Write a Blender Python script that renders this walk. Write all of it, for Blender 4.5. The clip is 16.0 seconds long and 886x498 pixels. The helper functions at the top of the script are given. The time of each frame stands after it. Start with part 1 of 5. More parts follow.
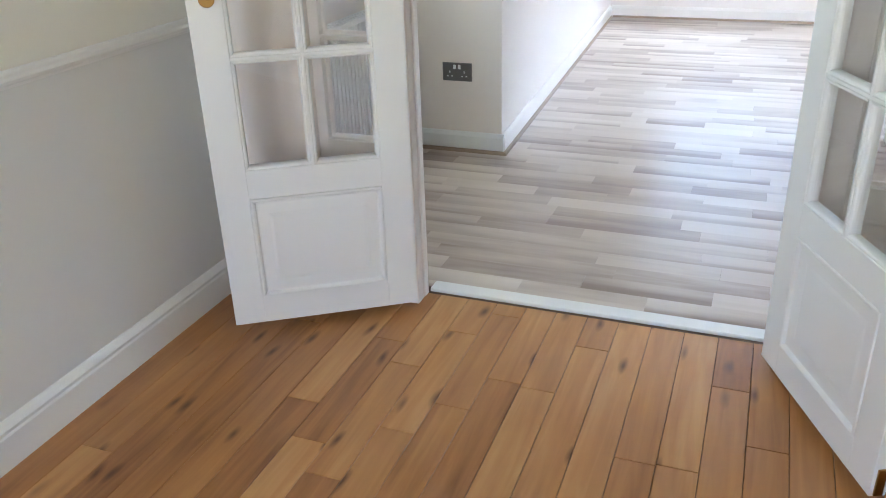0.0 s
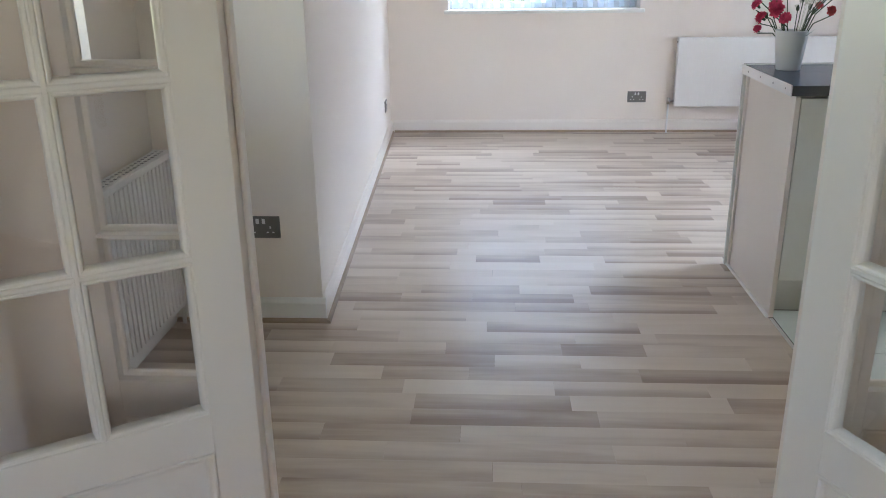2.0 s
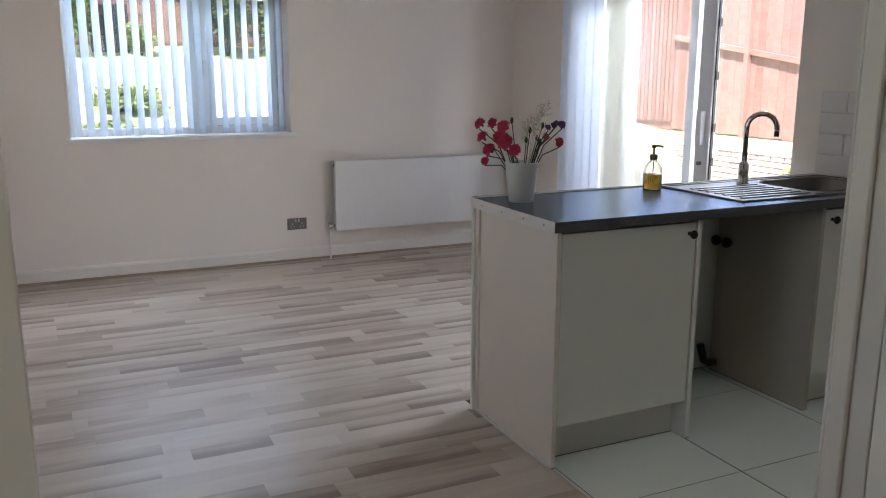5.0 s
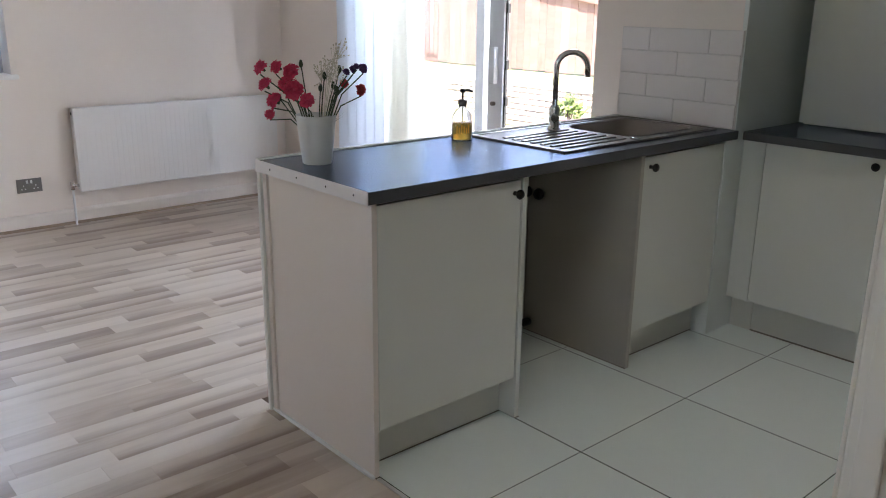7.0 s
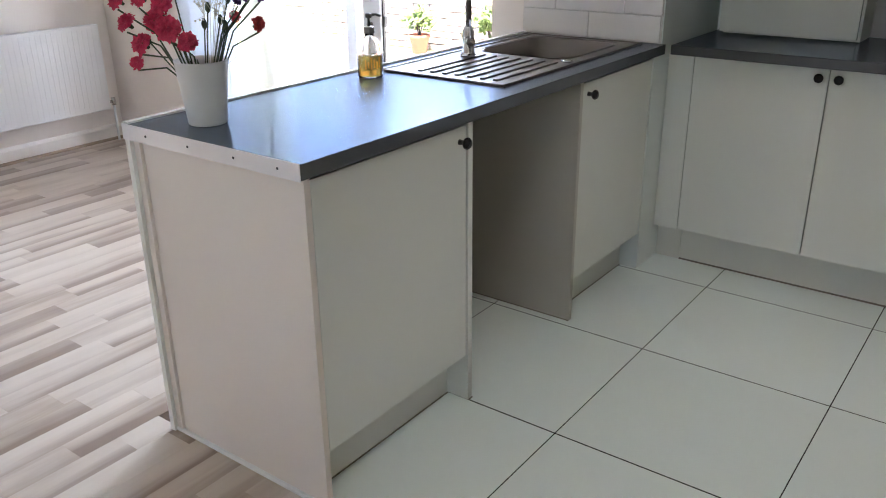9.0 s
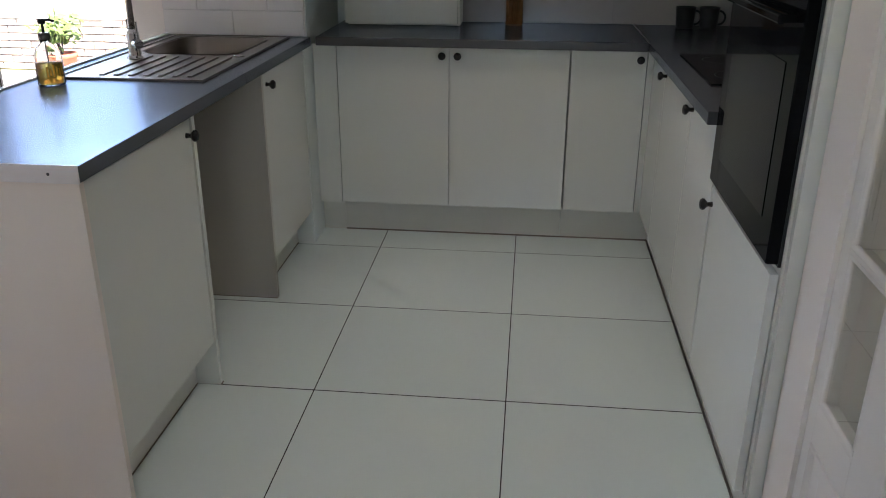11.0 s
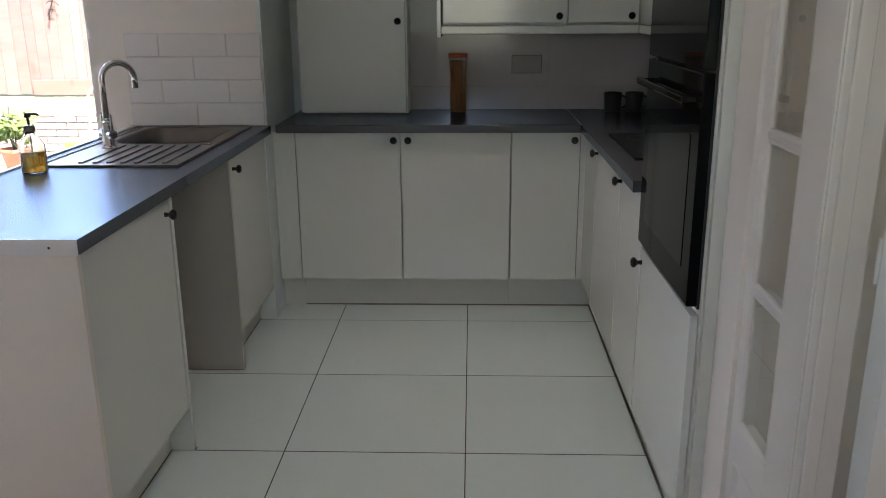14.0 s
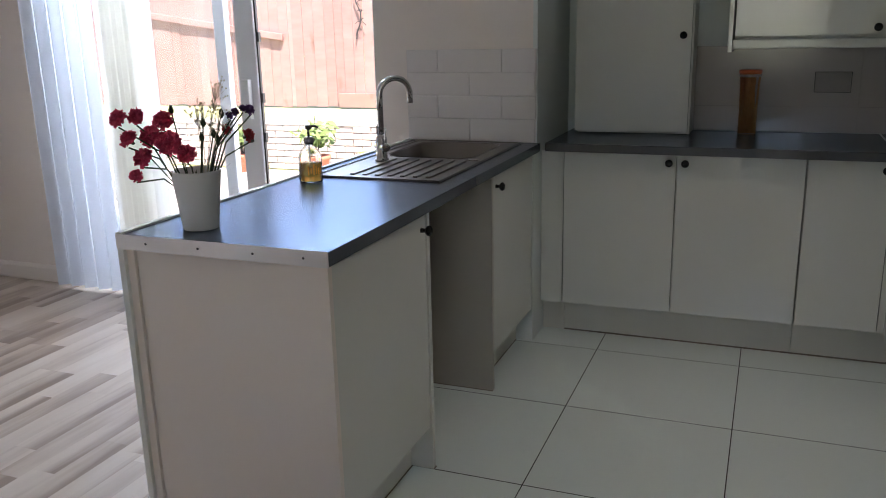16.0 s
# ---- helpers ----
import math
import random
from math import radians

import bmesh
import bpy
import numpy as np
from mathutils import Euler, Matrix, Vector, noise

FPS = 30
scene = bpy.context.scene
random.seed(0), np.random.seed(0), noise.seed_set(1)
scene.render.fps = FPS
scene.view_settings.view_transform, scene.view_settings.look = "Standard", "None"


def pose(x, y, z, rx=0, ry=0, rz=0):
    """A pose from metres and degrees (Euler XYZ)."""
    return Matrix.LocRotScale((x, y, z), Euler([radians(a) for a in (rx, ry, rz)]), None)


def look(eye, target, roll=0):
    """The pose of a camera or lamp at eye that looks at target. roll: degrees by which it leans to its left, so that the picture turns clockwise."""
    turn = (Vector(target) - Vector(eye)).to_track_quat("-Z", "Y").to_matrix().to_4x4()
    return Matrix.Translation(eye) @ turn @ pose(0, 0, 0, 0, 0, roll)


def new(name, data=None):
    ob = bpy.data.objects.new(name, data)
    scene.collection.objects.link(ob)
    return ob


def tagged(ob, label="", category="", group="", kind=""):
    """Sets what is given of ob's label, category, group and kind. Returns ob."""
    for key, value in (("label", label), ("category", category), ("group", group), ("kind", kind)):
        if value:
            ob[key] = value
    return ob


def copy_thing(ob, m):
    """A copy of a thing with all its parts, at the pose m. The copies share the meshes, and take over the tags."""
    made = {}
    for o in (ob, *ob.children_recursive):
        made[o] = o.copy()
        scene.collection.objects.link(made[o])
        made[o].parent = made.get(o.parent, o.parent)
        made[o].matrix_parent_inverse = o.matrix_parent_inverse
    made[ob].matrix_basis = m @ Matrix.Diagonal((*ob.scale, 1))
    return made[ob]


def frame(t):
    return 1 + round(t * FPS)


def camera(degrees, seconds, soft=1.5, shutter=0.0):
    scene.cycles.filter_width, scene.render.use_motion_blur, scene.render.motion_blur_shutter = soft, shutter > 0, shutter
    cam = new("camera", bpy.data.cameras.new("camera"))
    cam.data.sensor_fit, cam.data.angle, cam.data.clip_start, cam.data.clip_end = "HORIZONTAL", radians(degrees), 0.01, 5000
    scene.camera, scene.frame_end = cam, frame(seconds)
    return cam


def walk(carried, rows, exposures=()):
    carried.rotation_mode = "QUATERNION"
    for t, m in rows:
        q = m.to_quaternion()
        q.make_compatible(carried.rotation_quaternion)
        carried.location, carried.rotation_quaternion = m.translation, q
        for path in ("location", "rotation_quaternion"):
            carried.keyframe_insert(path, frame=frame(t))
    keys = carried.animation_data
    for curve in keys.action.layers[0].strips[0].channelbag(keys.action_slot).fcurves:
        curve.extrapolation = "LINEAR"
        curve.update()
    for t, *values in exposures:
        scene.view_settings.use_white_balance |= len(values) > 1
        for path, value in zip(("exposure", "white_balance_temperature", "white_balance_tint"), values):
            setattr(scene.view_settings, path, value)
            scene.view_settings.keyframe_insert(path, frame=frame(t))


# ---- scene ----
cam = camera(56.2, 16.0, 1.0)
PATH = [
    (0, (0.622, 1.203, 1.32), (-0.04, 2.883, 0.461), -1.9),
    (0.5, (0.544, 1.423, 1.333), (-0.023, 3.171, 0.543), -1.1),
    (1, (0.397, 1.595, 1.34), (-0.036, 3.414, 0.63), -1.3),
    (1.5, (0.249, 1.737, 1.352), (0.011, 3.604, 0.675), -1.5),
    (2, (0.153, 1.906, 1.349), (0.038, 3.79, 0.685), -0.8),
    (2.5, (0.063, 2.058, 1.356), (0.015, 3.943, 0.688), -0.9),
    (3, (-0.077, 2.176, 1.356), (0.172, 4.048, 0.696), -0.1),
    (3.5, (-0.194, 2.271, 1.358), (0.258, 4.101, 0.689), -1.1),
    (4, (-0.232, 2.391, 1.366), (0.339, 4.204, 0.743), -0.5),
    (4.5, (-0.251, 2.526, 1.396), (0.443, 4.346, 0.944), -0.4),
    (5, (-0.268, 2.614, 1.397), (0.553, 4.389, 0.978), 0.1),
    (5.2, (-0.279, 2.668, 1.393), (0.615, 4.41, 0.981), 0.4),
    (7.3, (-0.047, 3.189, 1.409), (1.232, 4.596, 0.789), 1.0),
    (7.5, (-0.026, 3.222, 1.415), (1.243, 4.614, 0.742), 1.1),
    (8, (0.032, 3.395, 1.412), (1.4, 4.666, 0.696), 1.1),
    (8.5, (0.067, 3.547, 1.402), (1.543, 4.671, 0.655), -0.4),
    (9, (0.072, 3.712, 1.394), (1.553, 4.817, 0.629), -0.6),
    (9.5, (0.039, 3.841, 1.385), (1.654, 4.73, 0.609), 0.6),
    (10, (-0.064, 3.985, 1.384), (1.729, 4.422, 0.613), -1.3),
    (10.2, (-0.135, 4.033, 1.384), (1.678, 4.363, 0.608), -2.1),
    (12.3, (-0.501, 3.995, 1.421), (1.361, 4.106, 0.701), 2.0),
    (12.5, (-0.529, 4.006, 1.424), (1.334, 4.135, 0.707), 1.8),
    (13, (-0.572, 4.03, 1.412), (1.303, 4.134, 0.725), 1.4),
    (13.5, (-0.584, 4.024, 1.403), (1.311, 4.1, 0.769), 0.1),
    (14, (-0.581, 4.03, 1.41), (1.338, 4.099, 0.849), -0.4),
    (14.5, (-0.554, 4.043, 1.407), (1.367, 4.189, 0.871), -0.7),
    (14.7, (-0.528, 4.038, 1.405), (1.387, 4.267, 0.878), -0.6),
    (15, (-0.512, 4.038, 1.403), (1.391, 4.38, 0.89), -0.9),
    (15.5, (-0.467, 4.015, 1.398), (1.401, 4.517, 0.893), -0.7),
    (16, (-0.409, 4.003, 1.399), (1.388, 4.715, 0.884), -1.3),
]
TINT = 19.0
# time, exposure, white balance: the camera's own automatic settings drift on the way
EXPOSURES = [(t, e, k, TINT - max(0.0, min(2.5, 0.8 * (5.0 - t))) - max(0.0, 2.0 - t) + max(0.0, min(1.5, t - 10.5))) for t, e, k in (
    (0.0, 3.55, 6050), (0.5, 3.15, 6100), (1.0, 2.92, 6200), (1.5, 2.8, 6350), (2.5, 2.68, 6550), (3.0, 2.72, 6650), (4.0, 2.5, 6750), (5.0, 1.78, 6800),
    (7.3, 2.36, 6700), (9.0, 2.86, 6680), (9.5, 2.87, 6680), (10.1, 2.5, 6680), (12.5, 2.27, 6750), (13.0, 2.37, 6750), (13.5, 2.28, 6750), (14.5, 2.15, 6750), (16.0, 1.9, 6750))]
walk(cam, [(t, look(eye, target, roll)) for t, eye, target, roll in PATH], EXPOSURES)

# ---- world, sun and window light ----
world = bpy.data.worlds.new("sky_world")
scene.world = world
world.use_nodes = True
wn = world.node_tree.nodes
sky = wn.new("ShaderNodeTexSky")
sky.sky_type = "NISHITA"
sky.sun_disc = False
sky.air_density, sky.dust_density, sky.ozone_density = 1.0, 0.3, 3.0
sky.sun_elevation = radians(62)
sky.sun_rotation = radians(230)
world.node_tree.links.new(sky.outputs[0], wn["Background"].inputs[0])
wn["Background"].inputs[1].default_value = 0.15
sun = new("sun", bpy.data.lights.new("sun", "SUN"))
sun.data.energy, sun.data.angle, sun.data.color = 5.0, radians(0.5), (1.0, 0.95, 0.86)
sun.matrix_world = look((-6, -5, 15), (0, 0, 0))


def window_light(name, at, to, w, h, watts, color=(0.86, 0.93, 1.0)):
    lamp = new(name, bpy.data.lights.new(name, "AREA"))
    lamp.data.shape, lamp.data.size, lamp.data.size_y = "RECTANGLE", w, h
    lamp.data.energy, lamp.data.color = watts, color
    lamp.matrix_world = look(at, to)
    return lamp


window_light("skylight_garden_window", (0.55, 9.29, 2.45), (0.55, 5.8, 0.3), 1.8, 0.9, 33, (0.66, 0.83, 1.0))
window_light("skylight_patio_door", (3.85, 6.5, 2.55), (1.8, 6.0, 0.2), 1.8, 0.8, 95, (0.64, 0.82, 1.0))
# added fill lamp, out of sight beside the patio door, brightens the north wall
window_light("fill_patio_side", (4.45, 4.95, 1.25), (1.2, 8.3, 1.3), 1.1, 1.7, 12, (0.94, 0.97, 1.0))
window_light("skylight_alcove_window", (-1.46, 4.06, 1.56), (1.5, 4.10, 0.9), 0.82, 1.0, 0.66, (0.78, 1.0, 0.97))
window_light("skylight_dining_window", (0.1, -1.95, 1.5), (0.1, 2.0, 0.9), 1.8, 1.2, 2.45, (1.0, 0.95, 0.86))


down = new("kitchen_downlight", bpy.data.lights.new("kitchen_downlight", "SPOT"))
down.data.energy, down.data.spot_size, down.data.spot_blend, down.data.shadow_soft_size = 5.8, radians(88), 1.0, 0.05
down.data.color = (1.0, 0.98, 0.92)
down.matrix_world = look((2.15, 4.15, 2.375), (2.15, 4.15, 0))


# ---- materials ----
def material(name, color, rough=0.5, metal=0.0, spec=0.5, var=0.04, scale=3.0, bump=0.0, bump_scale=120.0, rand=0.0, coat=0.0):
    m = bpy.data.materials.new(name)
    m.use_nodes = True
    nt = m.node_tree
    n, l = nt.nodes, nt.links
    b = n["Principled BSDF"]
    b.inputs["Metallic"].default_value = metal
    b.inputs["Specular IOR Level"].default_value = spec
    b.inputs["Coat Weight"].default_value = coat
    tc = n.new("ShaderNodeTexCoord")
    big = n.new("ShaderNodeTexNoise")
    big.inputs["Scale"].default_value, big.inputs["Detail"].default_value = scale, 6
    l.new(tc.outputs["Object"], big.inputs["Vector"])
    ramp = n.new("ShaderNodeMapRange")
    ramp.inputs[3].default_value, ramp.inputs[4].default_value = 1 - var, 1 + var
    l.new(big.outputs[0], ramp.inputs[0])
    mul = n.new("ShaderNodeVectorMath")
    mul.operation = "SCALE"
    mul.inputs[0].default_value = color
    l.new(ramp.outputs[0], mul.inputs["Scale"])
    last = mul
    if rand:
        info = n.new("ShaderNodeObjectInfo")
        r2 = n.new("ShaderNodeMapRange")
        r2.inputs[3].default_value, r2.inputs[4].default_value = 1 - rand, 1 + rand
        l.new(info.outputs["Random"], r2.inputs[0])
        last = n.new("ShaderNodeVectorMath")
        last.operation = "SCALE"
        l.new(mul.outputs[0], last.inputs[0])
        l.new(r2.outputs[0], last.inputs["Scale"])
    l.new(last.outputs[0], b.inputs["Base Color"])
    rr = n.new("ShaderNodeMapRange")
    rr.inputs[3].default_value, rr.inputs[4].default_value = rough * 0.85, min(1, rough * 1.15)
    l.new(big.outputs[0], rr.inputs[0])
    l.new(rr.outputs[0], b.inputs["Roughness"])
    if bump:
        fine = n.new("ShaderNodeTexNoise")
        fine.inputs["Scale"].default_value, fine.inputs["Detail"].default_value = bump_scale, 4
        l.new(tc.outputs["Object"], fine.inputs["Vector"])
        bp = n.new("ShaderNodeBump")
        bp.inputs["Strength"].default_value, bp.inputs["Distance"].default_value = bump, 0.002
        l.new(fine.outputs[0], bp.inputs["Height"])
        l.new(bp.outputs[0], b.inputs["Normal"])
    return m


def wood(name, along, ramp_cols, rough, knots=0.0, grain=1.0, island=False, bump=0.15, contrast=0.5, tone=1.0, streaks=1.0, cloudy=(1.6, 9), edge=0.0, flat=False):
    """Boards that run along x or y: tone by piece, long grain streaks, and knots."""
    m = bpy.data.materials.new(name)
    m.use_nodes = True
    nt = m.node_tree
    n, l = nt.nodes, nt.links
    b = n["Principled BSDF"]
    geo = n.new("ShaderNodeNewGeometry")
    info = n.new("ShaderNodeObjectInfo")
    pick = geo.outputs["Random Per Island"] if island else info.outputs["Random"]
    off = n.new("ShaderNodeVectorMath")
    off.operation = "SCALE"
    off.inputs[0].default_value = (37.0, 53.0, 19.0)
    l.new(pick, off.inputs["Scale"])
    add = n.new("ShaderNodeVectorMath")
    l.new(geo.outputs["Position"], add.inputs[0])
    l.new(off.outputs[0], add.inputs[1])
    sc = n.new("ShaderNodeMapping")
    sc.inputs["Scale"].default_value = (1.8, 24, 10) if along == "x" else (34, 2.2, 10)
    l.new(add.outputs[0], sc.inputs["Vector"])
    streak = n.new("ShaderNodeTexNoise")
    streak.inputs["Scale"].default_value, streak.inputs["Detail"].default_value, streak.inputs["Distortion"].default_value = grain, 8, 0.8
    l.new(sc.outputs[0], streak.inputs["Vector"])
    sc2 = n.new("ShaderNodeMapping")
    sc2.inputs["Scale"].default_value = (cloudy[0], cloudy[1], 4) if along == "x" else (cloudy[1], cloudy[0], 4)
    l.new(add.outputs[0], sc2.inputs["Vector"])
    cloud = n.new("ShaderNodeTexNoise")
    cloud.inputs["Scale"].default_value, cloud.inputs["Detail"].default_value = 1.3, 3
    l.new(sc2.outputs[0], cloud.inputs["Vector"])
    # tone = piece tone + streaks + clouds
    t1 = n.new("ShaderNodeMath")
    t1.operation = "MULTIPLY_ADD"
    l.new(streak.outputs[0], t1.inputs[0])
    t1.inputs[1].default_value = contrast * streaks
    pm = n.new("ShaderNodeMath")
    pm.operation = "MULTIPLY"
    pm.inputs[1].default_value = tone
    l.new(pick, pm.inputs[0])
    l.new(pm.outputs[0], t1.inputs[2])
    t2 = n.new("ShaderNodeMath")
    t2.operation = "MULTIPLY_ADD"
    l.new(cloud.outputs[0], t2.inputs[0])
    t2.inputs[1].default_value = contrast
    l.new(t1.outputs[0], t2.inputs[2])
    if edge:
        # printed shading that deepens towards one long edge of a piece, on some pieces only
        uv = n.new("ShaderNodeUVMap")
        sep = n.new("ShaderNodeSeparateXYZ")
        l.new(uv.outputs[0], sep.inputs[0])
        slope = n.new("ShaderNodeMapRange")
        slope.interpolation_type = "SMOOTHSTEP"
        slope.inputs[1].default_value, slope.inputs[2].default_value = 0.75, 0.0
        l.new(sep.outputs["Y"], slope.inputs[0])
        fr = n.new("ShaderNodeMath")
        fr.operation = "MULTIPLY"
        fr.inputs[1].default_value = 7.31
        l.new(pick, fr.inputs[0])
        fr2 = n.new("ShaderNodeMath")
        fr2.operation = "FRACT"
        l.new(fr.outputs[0], fr2.inputs[0])
        some = n.new("ShaderNodeMapRange")
        some.inputs[1].default_value, some.inputs[2].default_value = 0.3, 1.0
        some.inputs[4].default_value = -edge
        l.new(fr2.outputs[0], some.inputs[0])
        es = n.new("ShaderNodeMath")
        es.operation = "MULTIPLY_ADD"
        l.new(slope.outputs[0], es.inputs[0])
        l.new(some.outputs[0], es.inputs[1])
        l.new(t2.outputs[0], es.inputs[2])
        t2 = es
    mr = n.new("ShaderNodeMapRange")
    mr.inputs[1].default_value = contrast * (1 + streaks) * 0.36
    mr.inputs[2].default_value = tone + contrast * (1 + streaks) * 0.64
    l.new(t2.outputs[0], mr.inputs[0])
    cr = n.new("ShaderNodeValToRGB")
    while len(cr.color_ramp.elements) < len(ramp_cols):
        cr.color_ramp.elements.new(0.5)
    for e, (p, c) in zip(cr.color_ramp.elements, ramp_cols):
        e.position, e.color = p, (*c, 1)
    l.new(mr.outputs[0], cr.inputs[0])
    out = cr.outputs[0]
    if knots:
        vs = n.new("ShaderNodeMapping")
        vs.inputs["Scale"].default_value = (4.5, 12, 1) if along == "x" else (11, 3.6, 1)
        l.new(add.outputs[0], vs.inputs["Vector"])
        vo = n.new("ShaderNodeTexVoronoi")
        vo.inputs["Scale"].default_value = 0.8
        vo.voronoi_dimensions = "2D" if flat else "3D"
        # ragged outline from the grain
        wob = n.new("ShaderNodeVectorMath")
        wob.operation = "MULTIPLY_ADD"
        l.new(cloud.outputs["Color"], wob.inputs[0])
        wob.inputs[1].default_value = (0.5, 0.5, 0.0)
        l.new(vs.outputs[0], wob.inputs[2])
        l.new(wob.outputs[0], vo.inputs["Vector"])
        km = n.new("ShaderNodeMapRange")
        km.inputs[1].default_value, km.inputs[2].default_value = 0.02, 0.14
        km.inputs[3].default_value, km.inputs[4].default_value = knots, 0.0
        l.new(vo.outputs["Distance"], km.inputs[0])
        mx = n.new("ShaderNodeMix")
        mx.data_type = "RGBA"
        # only some cells hold a knot
        keep = n.new("ShaderNodeMapRange")
        keep.inputs[1].default_value, keep.inputs[2].default_value = 0.35, 0.6
        l.new(vo.outputs["Color"], keep.inputs[0])
        kk = n.new("ShaderNodeMath")
        kk.operation = "MULTIPLY"
        l.new(km.outputs[0], kk.inputs[0])
        l.new(keep.outputs[0], kk.inputs[1])
        l.new(kk.outputs[0], mx.inputs["Factor"])
        l.new(out, mx.inputs["A"])
        mx.inputs["B"].default_value = (0.095, 0.032, 0.010, 1)
        out = mx.outputs["Result"]
    l.new(out, b.inputs["Base Color"])
    rg = n.new("ShaderNodeMapRange")
    rg.inputs[3].default_value, rg.inputs[4].default_value = rough * 0.8, rough * 1.2
    l.new(streak.outputs[0], rg.inputs[0])
    l.new(rg.outputs[0], b.inputs["Roughness"])
    bp = n.new("ShaderNodeBump")
    bp.inputs["Strength"].default_value, bp.inputs["Distance"].default_value = bump, 0.001
    l.new(streak.outputs[0], bp.inputs["Height"])
    l.new(bp.outputs[0], b.inputs["Normal"])
    return m


def glass(name, color=(1, 1, 1), rough=0.0, ior=1.45):
    m = bpy.data.materials.new(name)
    m.use_nodes = True
    b = m.node_tree.nodes["Principled BSDF"]
    b.inputs["Base Color"].default_value = (*color, 1)
    b.inputs["Roughness"].default_value = rough
    b.inputs["IOR"].default_value = ior
    b.inputs["Transmission Weight"].default_value = 1.0
    return m


def cloth(name, color, through_part=0.5):
    """Thin white cloth that lets daylight through."""
    m = bpy.data.materials.new(name)
    m.use_nodes = True
    n, l = m.node_tree.nodes, m.node_tree.links
    n.remove(n["Principled BSDF"])
    d = n.new("ShaderNodeBsdfDiffuse")
    t = n.new("ShaderNodeBsdfTranslucent")
    mix = n.new("ShaderNodeMixShader")
    tc = n.new("ShaderNodeTexCoord")
    w = n.new("ShaderNodeTexNoise")
    w.inputs["Scale"].default_value = 160
    l.new(tc.outputs["Object"], w.inputs["Vector"])
    mr = n.new("ShaderNodeMapRange")
    mr.inputs[3].default_value, mr.inputs[4].default_value = 0.93, 1.05
    l.new(w.outputs[0], mr.inputs[0])
    mul = n.new("ShaderNodeVectorMath")
    mul.operation = "SCALE"
    mul.inputs[0].default_value = color
    l.new(mr.outputs[0], mul.inputs["Scale"])
    l.new(mul.outputs[0], d.inputs[0])
    l.new(mul.outputs[0], t.inputs[0])
    mix.inputs[0].default_value = through_part
    l.new(d.outputs[0], mix.inputs[1])
    l.new(t.outputs[0], mix.inputs[2])
    l.new(mix.outputs[0], n["Material Output"].inputs["Surface"])
    return m


WALL = material("cream_emulsion", (0.85, 0.77, 0.705), 0.7, spec=0.3, var=0.02, bump=0.12, bump_scale=260)
WALL_KITCHEN = material("pale_kitchen_emulsion", (0.74, 0.765, 0.73), 0.55, spec=0.35, var=0.02, bump=0.1, bump_scale=260)
WALL_DINING = material("warm_cream_emulsion", (0.82, 0.79, 0.705), 0.7, spec=0.3, var=0.02, bump=0.12, bump_scale=260)
WALL_DADO = material("grey_white_emulsion", (0.75, 0.735, 0.70), 0.65, spec=0.3, var=0.025, bump=0.12, bump_scale=260)
CEIL = material("ceiling_white", (0.82, 0.81, 0.79), 0.8, spec=0.2, var=0.02, bump=0.1)
GLOSS = material("white_gloss_paint", (0.80, 0.785, 0.755), 0.30, var=0.006, scale=1.5, bump=0.02, bump_scale=90)
CREAM_GLOSS = material("cream_gloss_paint", (0.82, 0.755, 0.70), 0.33, var=0.01, bump=0.02, bump_scale=90)
CAB = material("cream_gloss_laminate", (0.75, 0.742, 0.685), 0.135, var=0.01)
# white of the end panel, with the warm bounce light mixed into the colour
PANEL = material("bounce_warmed_white_panel", (0.80, 0.71, 0.64), 0.35, var=0.015)
# board beige darkened to hold the shade inside the washer recess
INNER = material("shaded_grey_beige_board", (0.46, 0.42, 0.365), 0.45, var=0.03)
CARC = material("cream_matt_board", (0.70, 0.68, 0.62), 0.5, var=0.03)
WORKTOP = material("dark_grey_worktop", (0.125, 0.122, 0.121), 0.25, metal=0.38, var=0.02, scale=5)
ALU = material("brushed_aluminium", (0.72, 0.70, 0.69), 0.38, metal=0.85, var=0.05, scale=30)
STEEL = material("brushed_steel", (0.22, 0.195, 0.175), 0.30, metal=1.0, var=0.08, scale=14, bump=0.05, bump_scale=400)
CHROME = material("chrome", (0.62, 0.61, 0.60), 0.09, metal=1.0, var=0.02)
BRASS = material("aged_brass", (0.36, 0.215, 0.075), 0.32, metal=1.0, var=0.18, scale=25)
KNOB = material("black_nickel", (0.045, 0.042, 0.04), 0.22, metal=0.6, var=0.1, scale=30)
SOCKET = material("brushed_pewter", (0.22, 0.21, 0.20), 0.34, metal=0.8, var=0.06, scale=40)
BLACK = material("black_plastic", (0.015, 0.015, 0.016), 0.4, var=0.1)
BLACK_GLASS = material("black_glass", (0.008, 0.008, 0.009), 0.05, spec=0.05, var=0.05)
OVEN_PANE = material("smoked_oven_glass", (0.013, 0.014, 0.013), 0.06, spec=0.10, var=0.05)
WHITE_PL = material("white_plastic", (0.80, 0.80, 0.80), 0.35, var=0.02)
RAD = material("radiator_enamel", (0.80, 0.78, 0.76), 0.35, var=0.015)
UPVC = material("white_upvc", (0.78, 0.79, 0.80), 0.25, var=0.02)
TILE = material("pale_porcelain", (0.79, 0.862, 0.82), 0.075, var=0.02, scale=2, rand=0.02)
# sky-blue reflection put into the worktop by specular tint and part-metal base
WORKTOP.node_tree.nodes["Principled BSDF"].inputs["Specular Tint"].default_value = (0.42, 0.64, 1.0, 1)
GROUT = material("dark_grout", (0.03, 0.03, 0.028), 0.9, var=0.2, scale=40)
WALL_TILE = material("white_wall_tile", (0.80, 0.75, 0.72), 0.10, var=0.02, rand=0.02)
